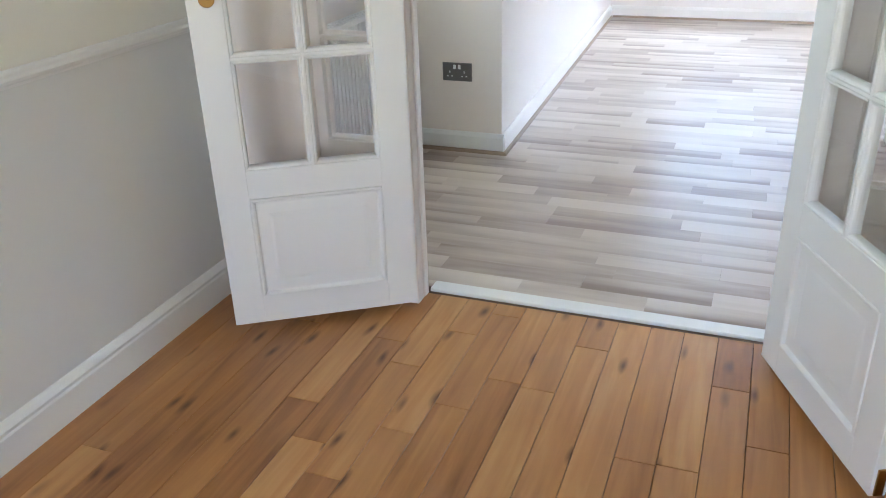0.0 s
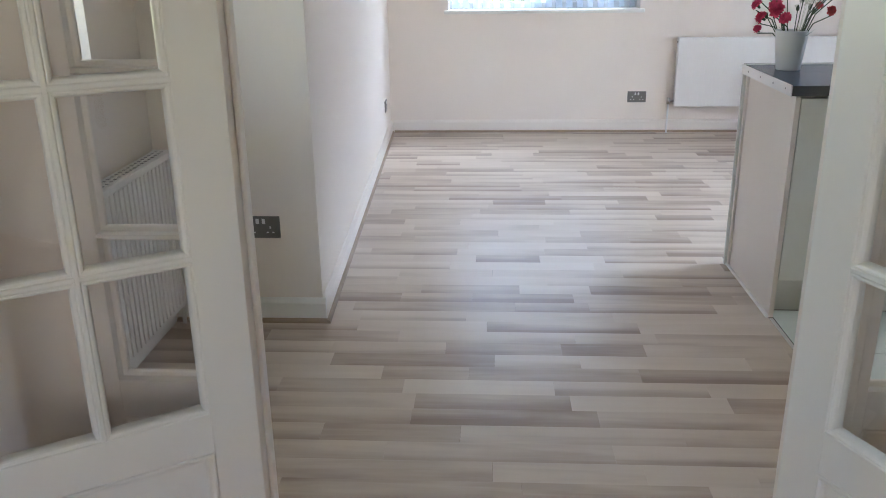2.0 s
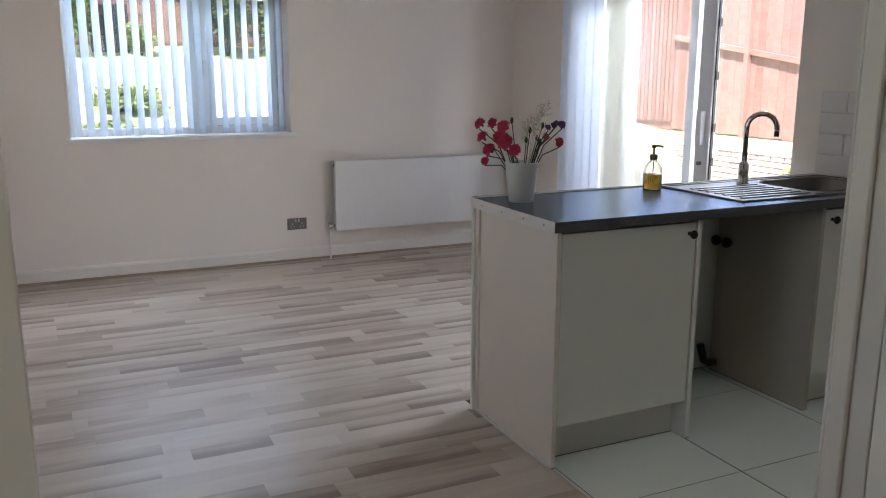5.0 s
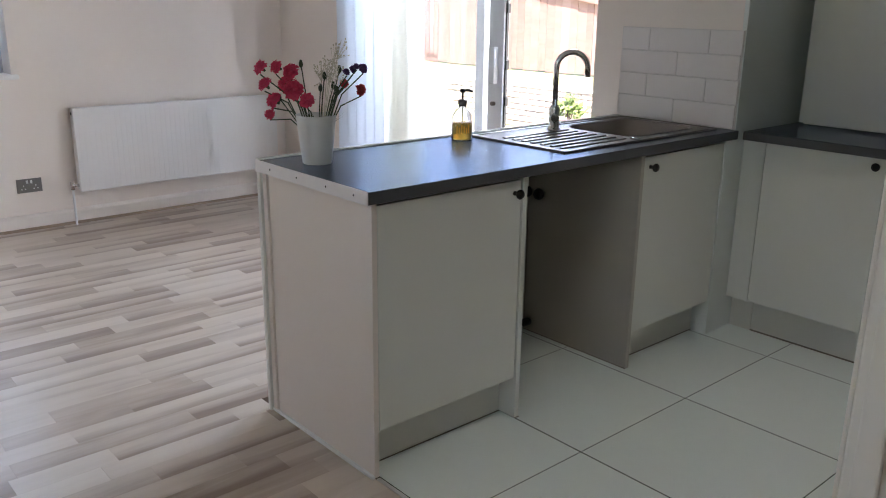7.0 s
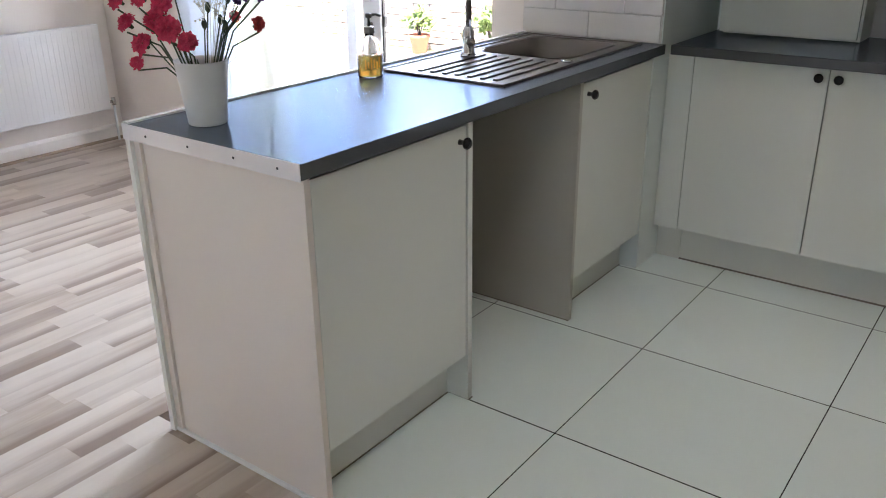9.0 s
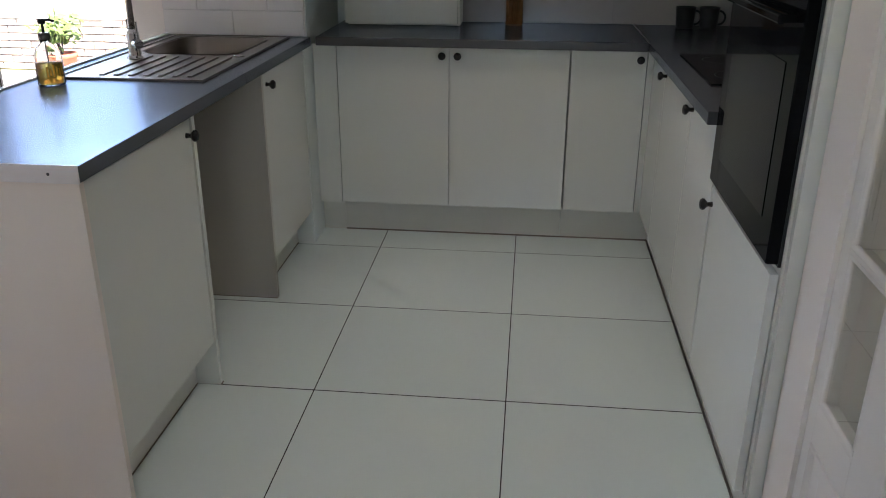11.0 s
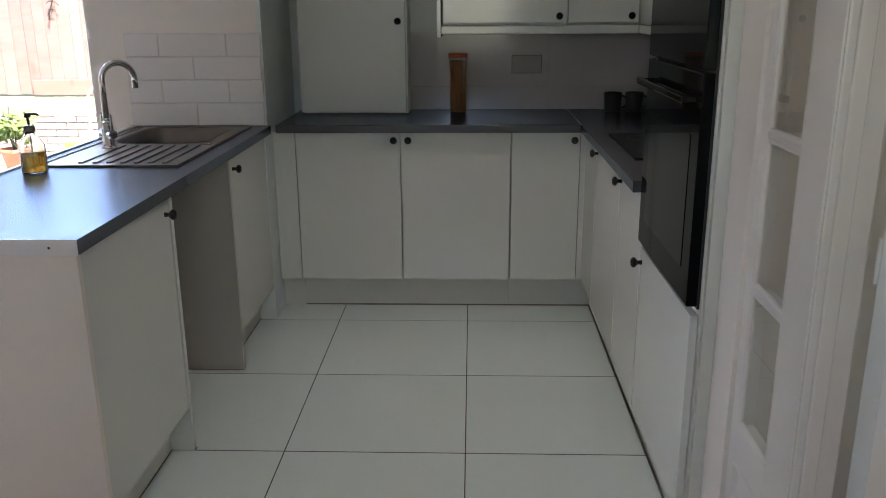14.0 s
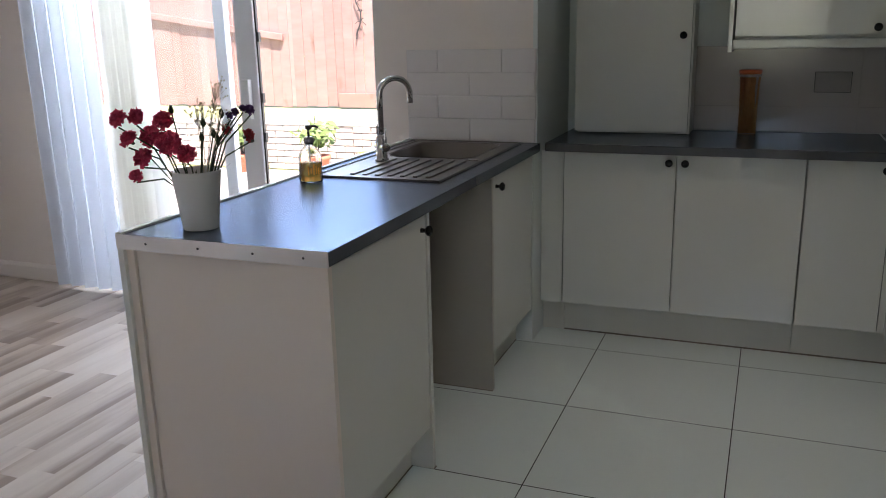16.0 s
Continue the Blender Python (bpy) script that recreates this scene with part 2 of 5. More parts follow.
TAUPE_TILE = material("taupe_wall_tile", (0.47, 0.42, 0.40), 0.14, var=0.02, rand=0.015)
TAUPE_GROUT = material("taupe_grout", (0.40, 0.36, 0.34), 0.8, var=0.05, scale=40)
TAUPE_PLATE = material("taupe_metal_plate", (0.34, 0.30, 0.27), 0.45, metal=0.0, var=0.05, scale=30)
WHITE_GROUT = material("grey_grout", (0.60, 0.565, 0.54), 0.9, var=0.1, scale=40)
TILE_GROUT = material("off_white_grout", (0.72, 0.675, 0.645), 0.85, var=0.06, scale=40)
VASE = material("matt_white_ceramic", (0.76, 0.75, 0.73), 0.45, var=0.03, scale=20, bump=0.2, bump_scale=150)
STEM = material("flower_stem", (0.045, 0.065, 0.028), 0.6, var=0.3, scale=40)
PINK = material("carnation_pink", (0.68, 0.05, 0.12), 0.7, var=0.35, scale=70)
REDF = material("carnation_red", (0.46, 0.035, 0.035), 0.7, var=0.35, scale=70)
PURPLE = material("purple_flower", (0.09, 0.03, 0.13), 0.7, var=0.3, scale=70)
WISP = material("dry_gypsophila", (0.52, 0.48, 0.36), 0.8, var=0.2, scale=70)
GLASS = glass("clear_pane")
BOTTLE = glass("bottle_glass")
SOAP = glass("amber_soap", (1.0, 0.66, 0.13), 0.05, 1.33)
SOAP.node_tree.nodes["Principled BSDF"].inputs["Transmission Weight"].default_value = 0.62
PASTA = material("dry_pasta", (0.55, 0.25, 0.06), 0.5, var=0.3, scale=60)
REDLID = material("red_orange_lid", (0.55, 0.12, 0.03), 0.4)
# white slats tinted with the blue skylight that falls on their shadow side
BLIND = cloth("blind_fabric", (0.74, 0.80, 0.86), 0.35)
BLIND_CREAM = cloth("cream_blind_fabric", (0.93, 0.92, 0.87), 0.7)
SHEER = cloth("white_voile", (0.77, 0.81, 0.87), 0.64)
FENCE_DULL = wood("brown_lapped_fence", "y", [(0, (0.15, 0.088, 0.072)), (0.5, (0.22, 0.135, 0.112)), (1, (0.29, 0.19, 0.16))], 0.8, knots=0.5, bump=0.4)
FENCE = wood("sun_bleached_fence", "y", [(0, (0.245, 0.138, 0.122)), (0.5, (0.32, 0.192, 0.172)), (1, (0.375, 0.245, 0.224))], 0.8, knots=0.5, bump=0.4, tone=0.45)
PAVING = material("pale_paving", (0.55, 0.515, 0.47), 0.9, var=0.2, scale=4, bump=0.4, rand=0.12)
BRICKW = material("whitewashed_brick", (0.52, 0.45, 0.40), 0.9, var=0.25, scale=20, bump=0.5, rand=0.15)
LAWN = material("lawn_grass", (0.34, 0.36, 0.17), 0.9, var=0.4, scale=3, bump=0.8, bump_scale=60)
LEAF_DARK = material("hedge_leaf", (0.055, 0.09, 0.028), 0.6, var=0.4, scale=8, rand=0.3)
LEAF = material("shrub_leaf", (0.13, 0.19, 0.05), 0.6, var=0.4, scale=8, rand=0.3)
TERRA = material("terracotta", (0.45, 0.16, 0.09), 0.8, var=0.15, scale=15, bump=0.2)
SLATE = material("grey_slab", (0.30, 0.31, 0.32), 0.85, var=0.2, scale=8, bump=0.4)
SHED = material("dark_timber", (0.03, 0.028, 0.03), 0.7, var=0.3, scale=10)
LAMS = [(0.0, (0.275, 0.196, 0.148)), (0.25, (0.425, 0.332, 0.264)), (0.5, (0.560, 0.464, 0.386)), (1.0, (0.665, 0.575, 0.495))]
LAMINATE = wood("grey_laminate", "x", LAMS, 0.34, bump=0.05, contrast=0.85, tone=0.55, streaks=0.55, cloudy=(1.5, 5.0), edge=0.50)
LAMINATE_REST = wood("grey_laminate_rest", "x", LAMS, 0.34, bump=0.05, contrast=0.85, tone=0.55, streaks=0.55, cloudy=(1.5, 5.0), edge=0.50, island=True)
OAKS = [(0.0, (0.24, 0.092, 0.029)), (0.3, (0.40, 0.172, 0.054)), (0.65, (0.52, 0.248, 0.083)), (1.0, (0.63, 0.345, 0.134))]
OAK = wood("oiled_oak", "y", OAKS, 0.32, knots=0.9, flat=True, bump=0.15, contrast=0.85, tone=0.6, streaks=1.0)
FOOT_LINE = material("grey_brown_foot_line", (0.20, 0.17, 0.14), 0.6, var=0.15, scale=15)
LIP = material("threshold_gap", (0.10, 0.06, 0.035), 0.8, var=0.2, scale=20)


# ---- mesh helpers ----
def box(bm, x0, x1, y0, y1, z0, z1, bevel=0.0, seg=2):
    m = Matrix.Translation(((x0 + x1) / 2, (y0 + y1) / 2, (z0 + z1) / 2)) @ Matrix.Diagonal((x1 - x0, y1 - y0, z1 - z0, 1))
    vs = bmesh.ops.create_cube(bm, size=1, matrix=m)["verts"]
    if bevel:
        es = list({e for v in vs for e in v.link_edges})
        bmesh.ops.bevel(bm, geom=es, offset=bevel, segments=seg, profile=0.5, affect="EDGES")
    return bm


def obox(x0, x1, y0, y1, z0, z1, bevel=0.0, seg=2):
    return box(bmesh.new(), x0, x1, y0, y1, z0, z1, bevel, seg)


def rod(bm, a, b, r0, r1=None, seg=12):
    a, b = Vector(a), Vector(b)
    m = Matrix.Translation((a + b) / 2) @ (b - a).to_track_quat("Z", "Y").to_matrix().to_4x4()
    bmesh.ops.create_cone(bm, cap_ends=True, segments=seg, radius1=r0, radius2=r0 if r1 is None else r1, depth=(b - a).length, matrix=m)
    return bm


def lathe(bm, profile, at=(0, 0, 0), seg=24, axis="z"):
    rings = []
    for r, h in profile:
        ring = []
        for i in range(seg):
            a = 2 * math.pi * i / seg
            c, s = max(r, 1e-4) * math.cos(a), max(r, 1e-4) * math.sin(a)
            p = {"z": (c, s, h), "y": (c, h, s), "x": (h, c, s)}[axis]
            ring.append(bm.verts.new(Vector(at) + Vector(p)))
        rings.append(ring)
    for u, v in zip(rings, rings[1:]):
        for i in range(seg):
            bm.faces.new((u[i], u[(i + 1) % seg], v[(i + 1) % seg], v[i]))
    bm.faces.new(rings[0][::-1])
    bm.faces.new(rings[-1])
    bmesh.ops.recalc_face_normals(bm, faces=bm.faces[:])
    return bm


def tube(bm, pts, r, seg=10):
    pts = [Vector(p) for p in pts]
    rings = []
    side = None
    for i, p in enumerate(pts):
        d = (pts[min(i + 1, len(pts) - 1)] - pts[max(i - 1, 0)]).normalized()
        if side is None:
            side = d.orthogonal().normalized()
        side = (side - d * side.dot(d)).normalized()
        up = d.cross(side)
        rr = r[i] if isinstance(r, (list, tuple)) else r
        rings.append([bm.verts.new(p + (side * math.cos(2 * math.pi * k / seg) + up * math.sin(2 * math.pi * k / seg)) * rr) for k in range(seg)])
    for u, v in zip(rings, rings[1:]):
        for k in range(seg):
            bm.faces.new((u[k], u[(k + 1) % seg], v[(k + 1) % seg], v[k]))
    bm.faces.new(rings[0][::-1])
    bm.faces.new(rings[-1])
    return bm


def sweep_profile(bm, prof, axis, a, b, flip=1):
    """A moulding: profile (out, z) carried along an axis from a to b; returns bm in local space (out along +x or +y)."""
    ends = []
    for s in (a, b):
        ends.append([bm.verts.new((o * flip, s, z) if axis == "y" else (s, o * flip, z)) for o, z in prof])
    n = len(prof)
    for i in range(n):
        bm.faces.new((ends[0][i], ends[0][(i + 1) % n], ends[1][(i + 1) % n], ends[1][i]))
    bm.faces.new(ends[0])
    bm.faces.new(ends[1][::-1])
    bmesh.ops.recalc_face_normals(bm, faces=bm.faces[:])
    return bm


def moved(bm, x=0, y=0, z=0):
    bmesh.ops.translate(bm, verts=bm.verts[:], vec=(x, y, z))
    return bm


def mesh_from(name, bm, mat, smooth=False):
    me = bpy.data.meshes.new(name)
    bm.to_mesh(me)
    bm.free()
    me.materials.append(mat)
    if smooth:
        for p in me.polygons:
            p.use_smooth = True
    return me


def part(name, bm, mat, parent=None, label="", smooth=False):
    ob = new(name, mesh_from(name, bm, mat, smooth))
    if parent:
        ob.parent = parent
        ob.matrix_parent_inverse = parent.matrix_basis.inverted()
    if label:
        tagged(ob, label)
    return ob


def thing(name, label, category, at=(0, 0, 0), group="", kind=""):
    ob = new(name)
    ob.matrix_basis = Matrix.Translation(at)
    return tagged(ob, label, category, group, kind)


def setting(name, bm, mat, label, category):
    return tagged(part(name, bm, mat), label, category, kind="structure")


# ---- large structure ----
H = 2.40
FAR, RIGHT, KIT_X, KIT_Y, PIER = 8.62, 3.13, 3.73, 2.93, 4.95
DOOR_Y0, DOOR_Y1 = 3.37, 3.456
PIER_X, PIER_Y, WEST_X, ALCOVE_X = -0.503, 4.876, -0.668, -1.105
WEST_TURN = math.atan2(PIER_X - WEST_X, FAR - PIER_Y)
OPEN_L, OPEN_R = -0.322, 0.765
WIN_X0, WIN_X1, WIN_Z0, WIN_Z1 = -0.187, 1.288, 0.954, 2.01
PAT_Y0, PAT_Y1, PAT_Z = 5.72, 7.72, 2.06

bm = bmesh.new()
box(bm, -1.40, WIN_X0, FAR, FAR + 0.28, 0, H)
box(bm, WIN_X1, RIGHT + 0.28, FAR, FAR + 0.28, 0, H)
box(bm, WIN_X0, WIN_X1, FAR, FAR + 0.28, 0, WIN_Z0)
box(bm, WIN_X0, WIN_X1, FAR, FAR + 0.28, WIN_Z1, H)
setting("wall_north", bm, WALL, "cream painted wall with the garden window", "wall")

bm = bmesh.new()
box(bm, RIGHT, RIGHT + 0.28, PAT_Y1, FAR, 0, H)
box(bm, RIGHT, RIGHT + 0.28, PAT_Y0, PAT_Y1, PAT_Z, H)
box(bm, RIGHT, RIGHT + 0.28, PIER + 0.02, PAT_Y0, 0, H)
box(bm, RIGHT + 0.28, KIT_X + 0.25, PIER + 0.02, PIER + 0.28, 0, H)
setting("wall_east", bm, WALL, "cream painted wall with the patio door opening", "wall")

bm = bmesh.new()
box(bm, KIT_X, KIT_X + 0.25, KIT_Y - 0.2, PIER, 0, H)
box(bm, RIGHT + 0.0005, KIT_X + 0.25, PIER, PIER + 0.0198, 0, H)
box(bm, 1.22, KIT_X, KIT_Y - 0.2, KIT_Y, 0, H)
setting("wall_kitchen", bm, WALL_KITCHEN, "painted wall behind the kitchen units", "wall")

# the chimney-side wall of the living room, slightly out of square
bm = bmesh.new()
pts = [(-1.40, PIER_Y), (PIER_X, PIER_Y), (WEST_X, FAR), (-1.40, FAR)]
lo = [bm.verts.new((x, y, 0)) for x, y in pts]
hi = [bm.verts.new((x, y, H)) for x, y in pts]
for i in range(4):
    bm.faces.new((lo[i], lo[(i + 1) % 4], hi[(i + 1) % 4], hi[i]))
bm.faces.new(lo[::-1])
bm.faces.new(hi)
bmesh.ops.recalc_face_normals(bm, faces=bm.faces[:])
setting("wall_west", bm, WALL, "cream painted wall with a projecting corner", "wall")
bm = bmesh.new()
box(bm, -1.40, ALCOVE_X, 3.458, 3.62, 0, H)
box(bm, -1.40, ALCOVE_X, 4.50, PIER_Y - 0.001, 0, H)
box(bm, -1.40, ALCOVE_X, 3.62, 4.50, 0, 1.02)
box(bm, -1.40, ALCOVE_X, 3.62, 4.50, 2.10, H)
setting("wall_alcove", bm, WALL, "cream alcove wall behind the small radiator", "wall")

bm = bmesh.new()
box(bm, -1.12, -0.655, DOOR_Y0, DOOR_Y1, 0, H)
box(bm, 1.12, 1.258, DOOR_Y0, DOOR_Y1, 0, H)
box(bm, -0.655, 1.12, DOOR_Y0, DOOR_Y1, 2.04, H)
setting("wall_divider", bm, WALL, "painted wall round the glazed double doors", "wall")

BACK = -2.0
bm = bmesh.new()
box(bm, -1.12, -0.98, BACK, DOOR_Y0, 0, 0.886)
setting("wall_dado", bm, WALL_DADO, "grey-white wall below the dado rail", "wall")
setting("wall_dining_west", obox(-1.12, -0.98, BACK, DOOR_Y0, 0.886, H), WALL_DINING, "cream wall above the dado rail", "wall")
setting("wall_dining_east", obox(1.22, 1.33, BACK, DOOR_Y0, 0, H), WALL_DINING, "cream wall of the dining room", "wall")
bm = bmesh.new()
box(bm, -1.12, -0.90, BACK - 0.25, BACK, 0, H)
box(bm, 1.10, 1.33, BACK - 0.25, BACK, 0, H)
box(bm, -0.90, 1.10, BACK - 0.25, BACK, 0, 0.85)
box(bm, -0.90, 1.10, BACK - 0.25, BACK, 2.1, H)
setting("wall_south", bm, WALL_DINING, "cream wall with the dining room window", "wall")

bm = bmesh.new()
box(bm, -1.40, KIT_X + 0.25, BACK - 0.25, FAR + 0.28, H, H + 0.12)
setting("ceiling", bm, CEIL, "plain white painted ceiling", "ceiling")

# unseen overhang, added to keep direct sun out of the alcove window
setting("eaves", obox(-2.10, KIT_X + 0.5, BACK - 0.95, FAR + 0.5, H + 0.121, H + 0.22), CEIL, "unseen roof overhang added to block the sun", "eaves")

# sub-floors
setting("floor_base", obox(-1.40, KIT_X + 0.25, BACK - 0.25, FAR + 0.28, -0.2, -0.012), GROUT, "dark bed under the floor coverings", "floor")

# ---- skirting, dado rail, threshold ----
SK = [(0, 0), (0.016, 0), (0.016, 0.078), (0.011, 0.088), (0.006, 0.096), (0, 0.098)]
SKD = [(0, 0), (0.020, 0), (0.020, 0.084), (0.016, 0.090), (0.017, 0.099), (0.009, 0.109), (0.004, 0.117), (0, 0.119)]
DADO = [(0, 0.866), (0.01, 0.8682), (0.014, 0.8756), (0.022, 0.8808), (0.026, 0.8882), (0.022, 0.8956), (0.012, 0.9), (0.008, 0.9067), (0, 0.9082)]
QUAD = [(0.016, 0), (0.030, 0), (0.028, 0.008), (0.024, 0.013), (0.016, 0.016)]


def trim(name, prof, axis, a, b, off, flip, label, mat=GLOSS):
    bm = sweep_profile(bmesh.new(), prof, axis, a, b, flip)
    return setting(name, moved(bm, off, 0, 0) if axis == "y" else moved(bm, 0, off, 0), mat, label, "trim")


trim("baseboard_north", SK, "x", WEST_X + 0.015, RIGHT - 0.002, FAR, -1, "cream white gloss skirting board", CREAM_GLOSS)
trim("baseboard_pier", SK, "x", ALCOVE_X + 0.02, PIER_X + 0.014, PIER_Y, -1, "white gloss skirting board on the projecting corner")
trim("baseboard_east", SK, "y", PAT_Y1 + 0.02, FAR - 0.018, RIGHT, -1, "cream white gloss skirting board", CREAM_GLOSS)
ob = trim("baseboard_west", SK, "y", 0.0, FAR - PIER_Y - 0.018, 0, 1, "cream white gloss skirting board along the living room wall", CREAM_GLOSS)
ob.matrix_basis = Matrix.Translation((PIER_X, PIER_Y, 0)) @ Matrix.Rotation(WEST_TURN, 4, "Z")
BEAD = material("brown_floor_bead", (0.34, 0.25, 0.18), 0.5, var=0.15, scale=12)
ob = trim("trim_bead_west", QUAD, "y", -0.03, FAR - PIER_Y - 0.03, 0, 1, "brown wood-look floor bead", BEAD)
ob.matrix_basis = Matrix.Translation((PIER_X, PIER_Y, 0)) @ Matrix.Rotation(WEST_TURN, 4, "Z")
trim("trim_bead_north", QUAD, "x", WEST_X + 0.032, RIGHT - 0.02, FAR, -1, "brown wood-look floor bead", BEAD)
trim("trim_bead_pier", QUAD, "x", ALCOVE_X + 0.02, PIER_X + 0.028, PIER_Y, -1, "brown wood-look floor bead", BEAD)
trim("baseboard_alcove", SK, "y", DOOR_Y1 + 0.01, PIER_Y - 0.02, ALCOVE_X, 1, "white gloss skirting board in the alcove")
trim("baseboard_dining_west", SKD, "y", BACK, DOOR_Y0 - 0.001, -0.98, 1, "tall white moulded skirting board")
trim("baseboard_dining_east", SKD, "y", BACK, DOOR_Y0 - 0.001, 1.22, -1, "tall white moulded skirting board")
trim("dado_rail", DADO, "y", BACK, DOOR_Y0 - 0.001, -0.98, 1, "white moulded dado rail")
setting("threshold", obox(OPEN_L, OPEN_R, 3.470, 3.528, -0.012, 0.010, 0.004), GLOSS, "white painted threshold strip", "threshold")
setting("threshold_gap", obox(OPEN_L, OPEN_R, 3.455, 3.470, -0.012, -0.003), LIP, "dark gap beside the threshold strip", "threshold")

# ---- door frame: posts, head, side lights ----
HEAD = 2.015
bm = bmesh.new()
for x0, x1, s in ((OPEN_L - 0.10, OPEN_L, 1), (OPEN_R, OPEN_R + 0.10, -1)):
    box(bm, x0, x1, DOOR_Y0, DOOR_Y1 - 0.006, 0, 2.04, 0.004)
    # planted stop, and a thin bead along the living room edge
    e = x1 if s > 0 else x0
    box(bm, min(e, e + s * 0.010), max(e, e + s * 0.010), 3.408, 3.436, 0.011, HEAD, 0.003)
    box(bm, min(e, e - s * 0.022), max(e, e - s * 0.022), DOOR_Y1 - 0.0065, DOOR_Y1 - 0.001, 0, 2.04, 0.0025)
box(bm, OPEN_L, OPEN_R, DOOR_Y0, DOOR_Y1 - 0.006, HEAD, 2.04, 0.004)
setting("door_frame", bm, CREAM_GLOSS, "white gloss painted door posts and head", "door frame")


def ring(bm, x0, x1, z0, z1, y, w, d, bev=0.003):
    """A bead round a pane, in the xz plane."""
    box(bm, x0, x0 + w, y - d / 2, y + d / 2, z0, z1, bev)
    box(bm, x1 - w, x1, y - d / 2, y + d / 2, z0, z1, bev)
    box(bm, x0 + w, x1 - w, y - d / 2, y + d / 2, z0, z0 + w, bev)
    box(bm, x0 + w, x1 - w, y - d / 2, y + d / 2, z1 - w, z1, bev)


def ovolo(bm, x0, x1, z0, z1, y, prof):
    """A mitred moulding round an opening on both faces; prof runs inwards as (inset, half thickness)."""
    for s in (-1, 1):
        loops = [[bm.verts.new((x, y + s * h, z)) for x, z in ((x0 + o, z0 + o), (x1 - o, z0 + o), (x1 - o, z1 - o), (x0 + o, z1 - o))] for o, h in prof]
        for u, v in zip(loops, loops[1:]):
            for i in range(4):
                bm.faces.new((u[i], u[(i + 1) % 4], v[(i + 1) % 4], v[i]))
    bmesh.ops.recalc_face_normals(bm, faces=bm.faces[:])
    return bm


ROWS_Z = [(0.537, 0.825), (0.857, 1.146), (1.178, 1.467), (1.499, 1.788)]
OV = 0.012
GLAZING = [(0.0, 0.0190), (0.0022, 0.0168), (0.0045, 0.0172), (0.0085, 0.0152), (0.0108, 0.0115), (0.012, 0.0060), (0.012, 0.0)]
FIELD = [(0.0, 0.0190), (0.002, 0.0225), (0.007, 0.0232), (0.012, 0.0200), (0.016, 0.0135), (0.020, 0.0125), (0.050, 0.0125), (0.060, 0.0142), (0.062, 0.0142)]


def side_light(name, x0, x1, g0, g1):
    ob = thing(name, "narrow white glazed side light beside the doors", "side light", ((x0 + x1) / 2, 3.427, 0), kind="structure")
    y = 3.427
    bm = bmesh.new()
    box(bm, x0, g0 - OV, y - 0.019, y + 0.019, 0, 2.03, 0.0012)
    part("stile", bm, CREAM_GLOSS, ob)
    part("stile", obox(g1 + OV, x1, y - 0.019, y + 0.019, 0, 2.03, 0.0012), CREAM_GLOSS, ob)
    part("middle_rail", obox(g0 - OV, g1 + OV, y - 0.019, y + 0.019, 0.440, ROWS_Z[0][0] - OV, 0.0008), CREAM_GLOSS, ob)
    part("bottom_rail", obox(g0 - OV, g1 + OV, y - 0.019, y + 0.019, 0, 0.110, 0.0008), CREAM_GLOSS, ob)
    part("top_rail", obox(g0 - OV, g1 + OV, y - 0.019, y + 0.019, ROWS_Z[-1][1] + OV, 2.03, 0.0008), CREAM_GLOSS, ob)
    for (a, b), (c, d) in zip(ROWS_Z, ROWS_Z[1:]):
        part("glazing_bar", obox(g0 - OV, g1 + OV, y - 0.0185, y + 0.0185, b + OV, c - OV, 0.0008), CREAM_GLOSS, ob)
    for a, b in ROWS_Z:
        part("glazing_bead", ovolo(bmesh.new(), g0 - OV, g1 + OV, a - OV, b + OV, y + 0.011, [(o, h * 0.42) for o, h in GLAZING]), CREAM_GLOSS, ob)
        p = part("pane", obox(g0 - 0.002, g1 + 0.002, y + 0.0095, y + 0.0125, a - 0.002, b + 0.002), GLASS, ob, "clear glass pane")
        p.visible_shadow = False
    part("lower_panel", obox(g0 - OV, g1 + OV, y - 0.0120, y + 0.0120, 0.110, 0.440), CREAM_GLOSS, ob)
    part("panel_moulding", ovolo(bmesh.new(), g0 - OV, g1 + OV, 0.110, 0.440, y, FIELD), CREAM_GLOSS, ob)
    return ob


side_light("side_light_west", -0.654, -0.423, -0.608, -0.455)
side_light("side_light_east", 0.8655, 1.119, 0.915, 1.068)


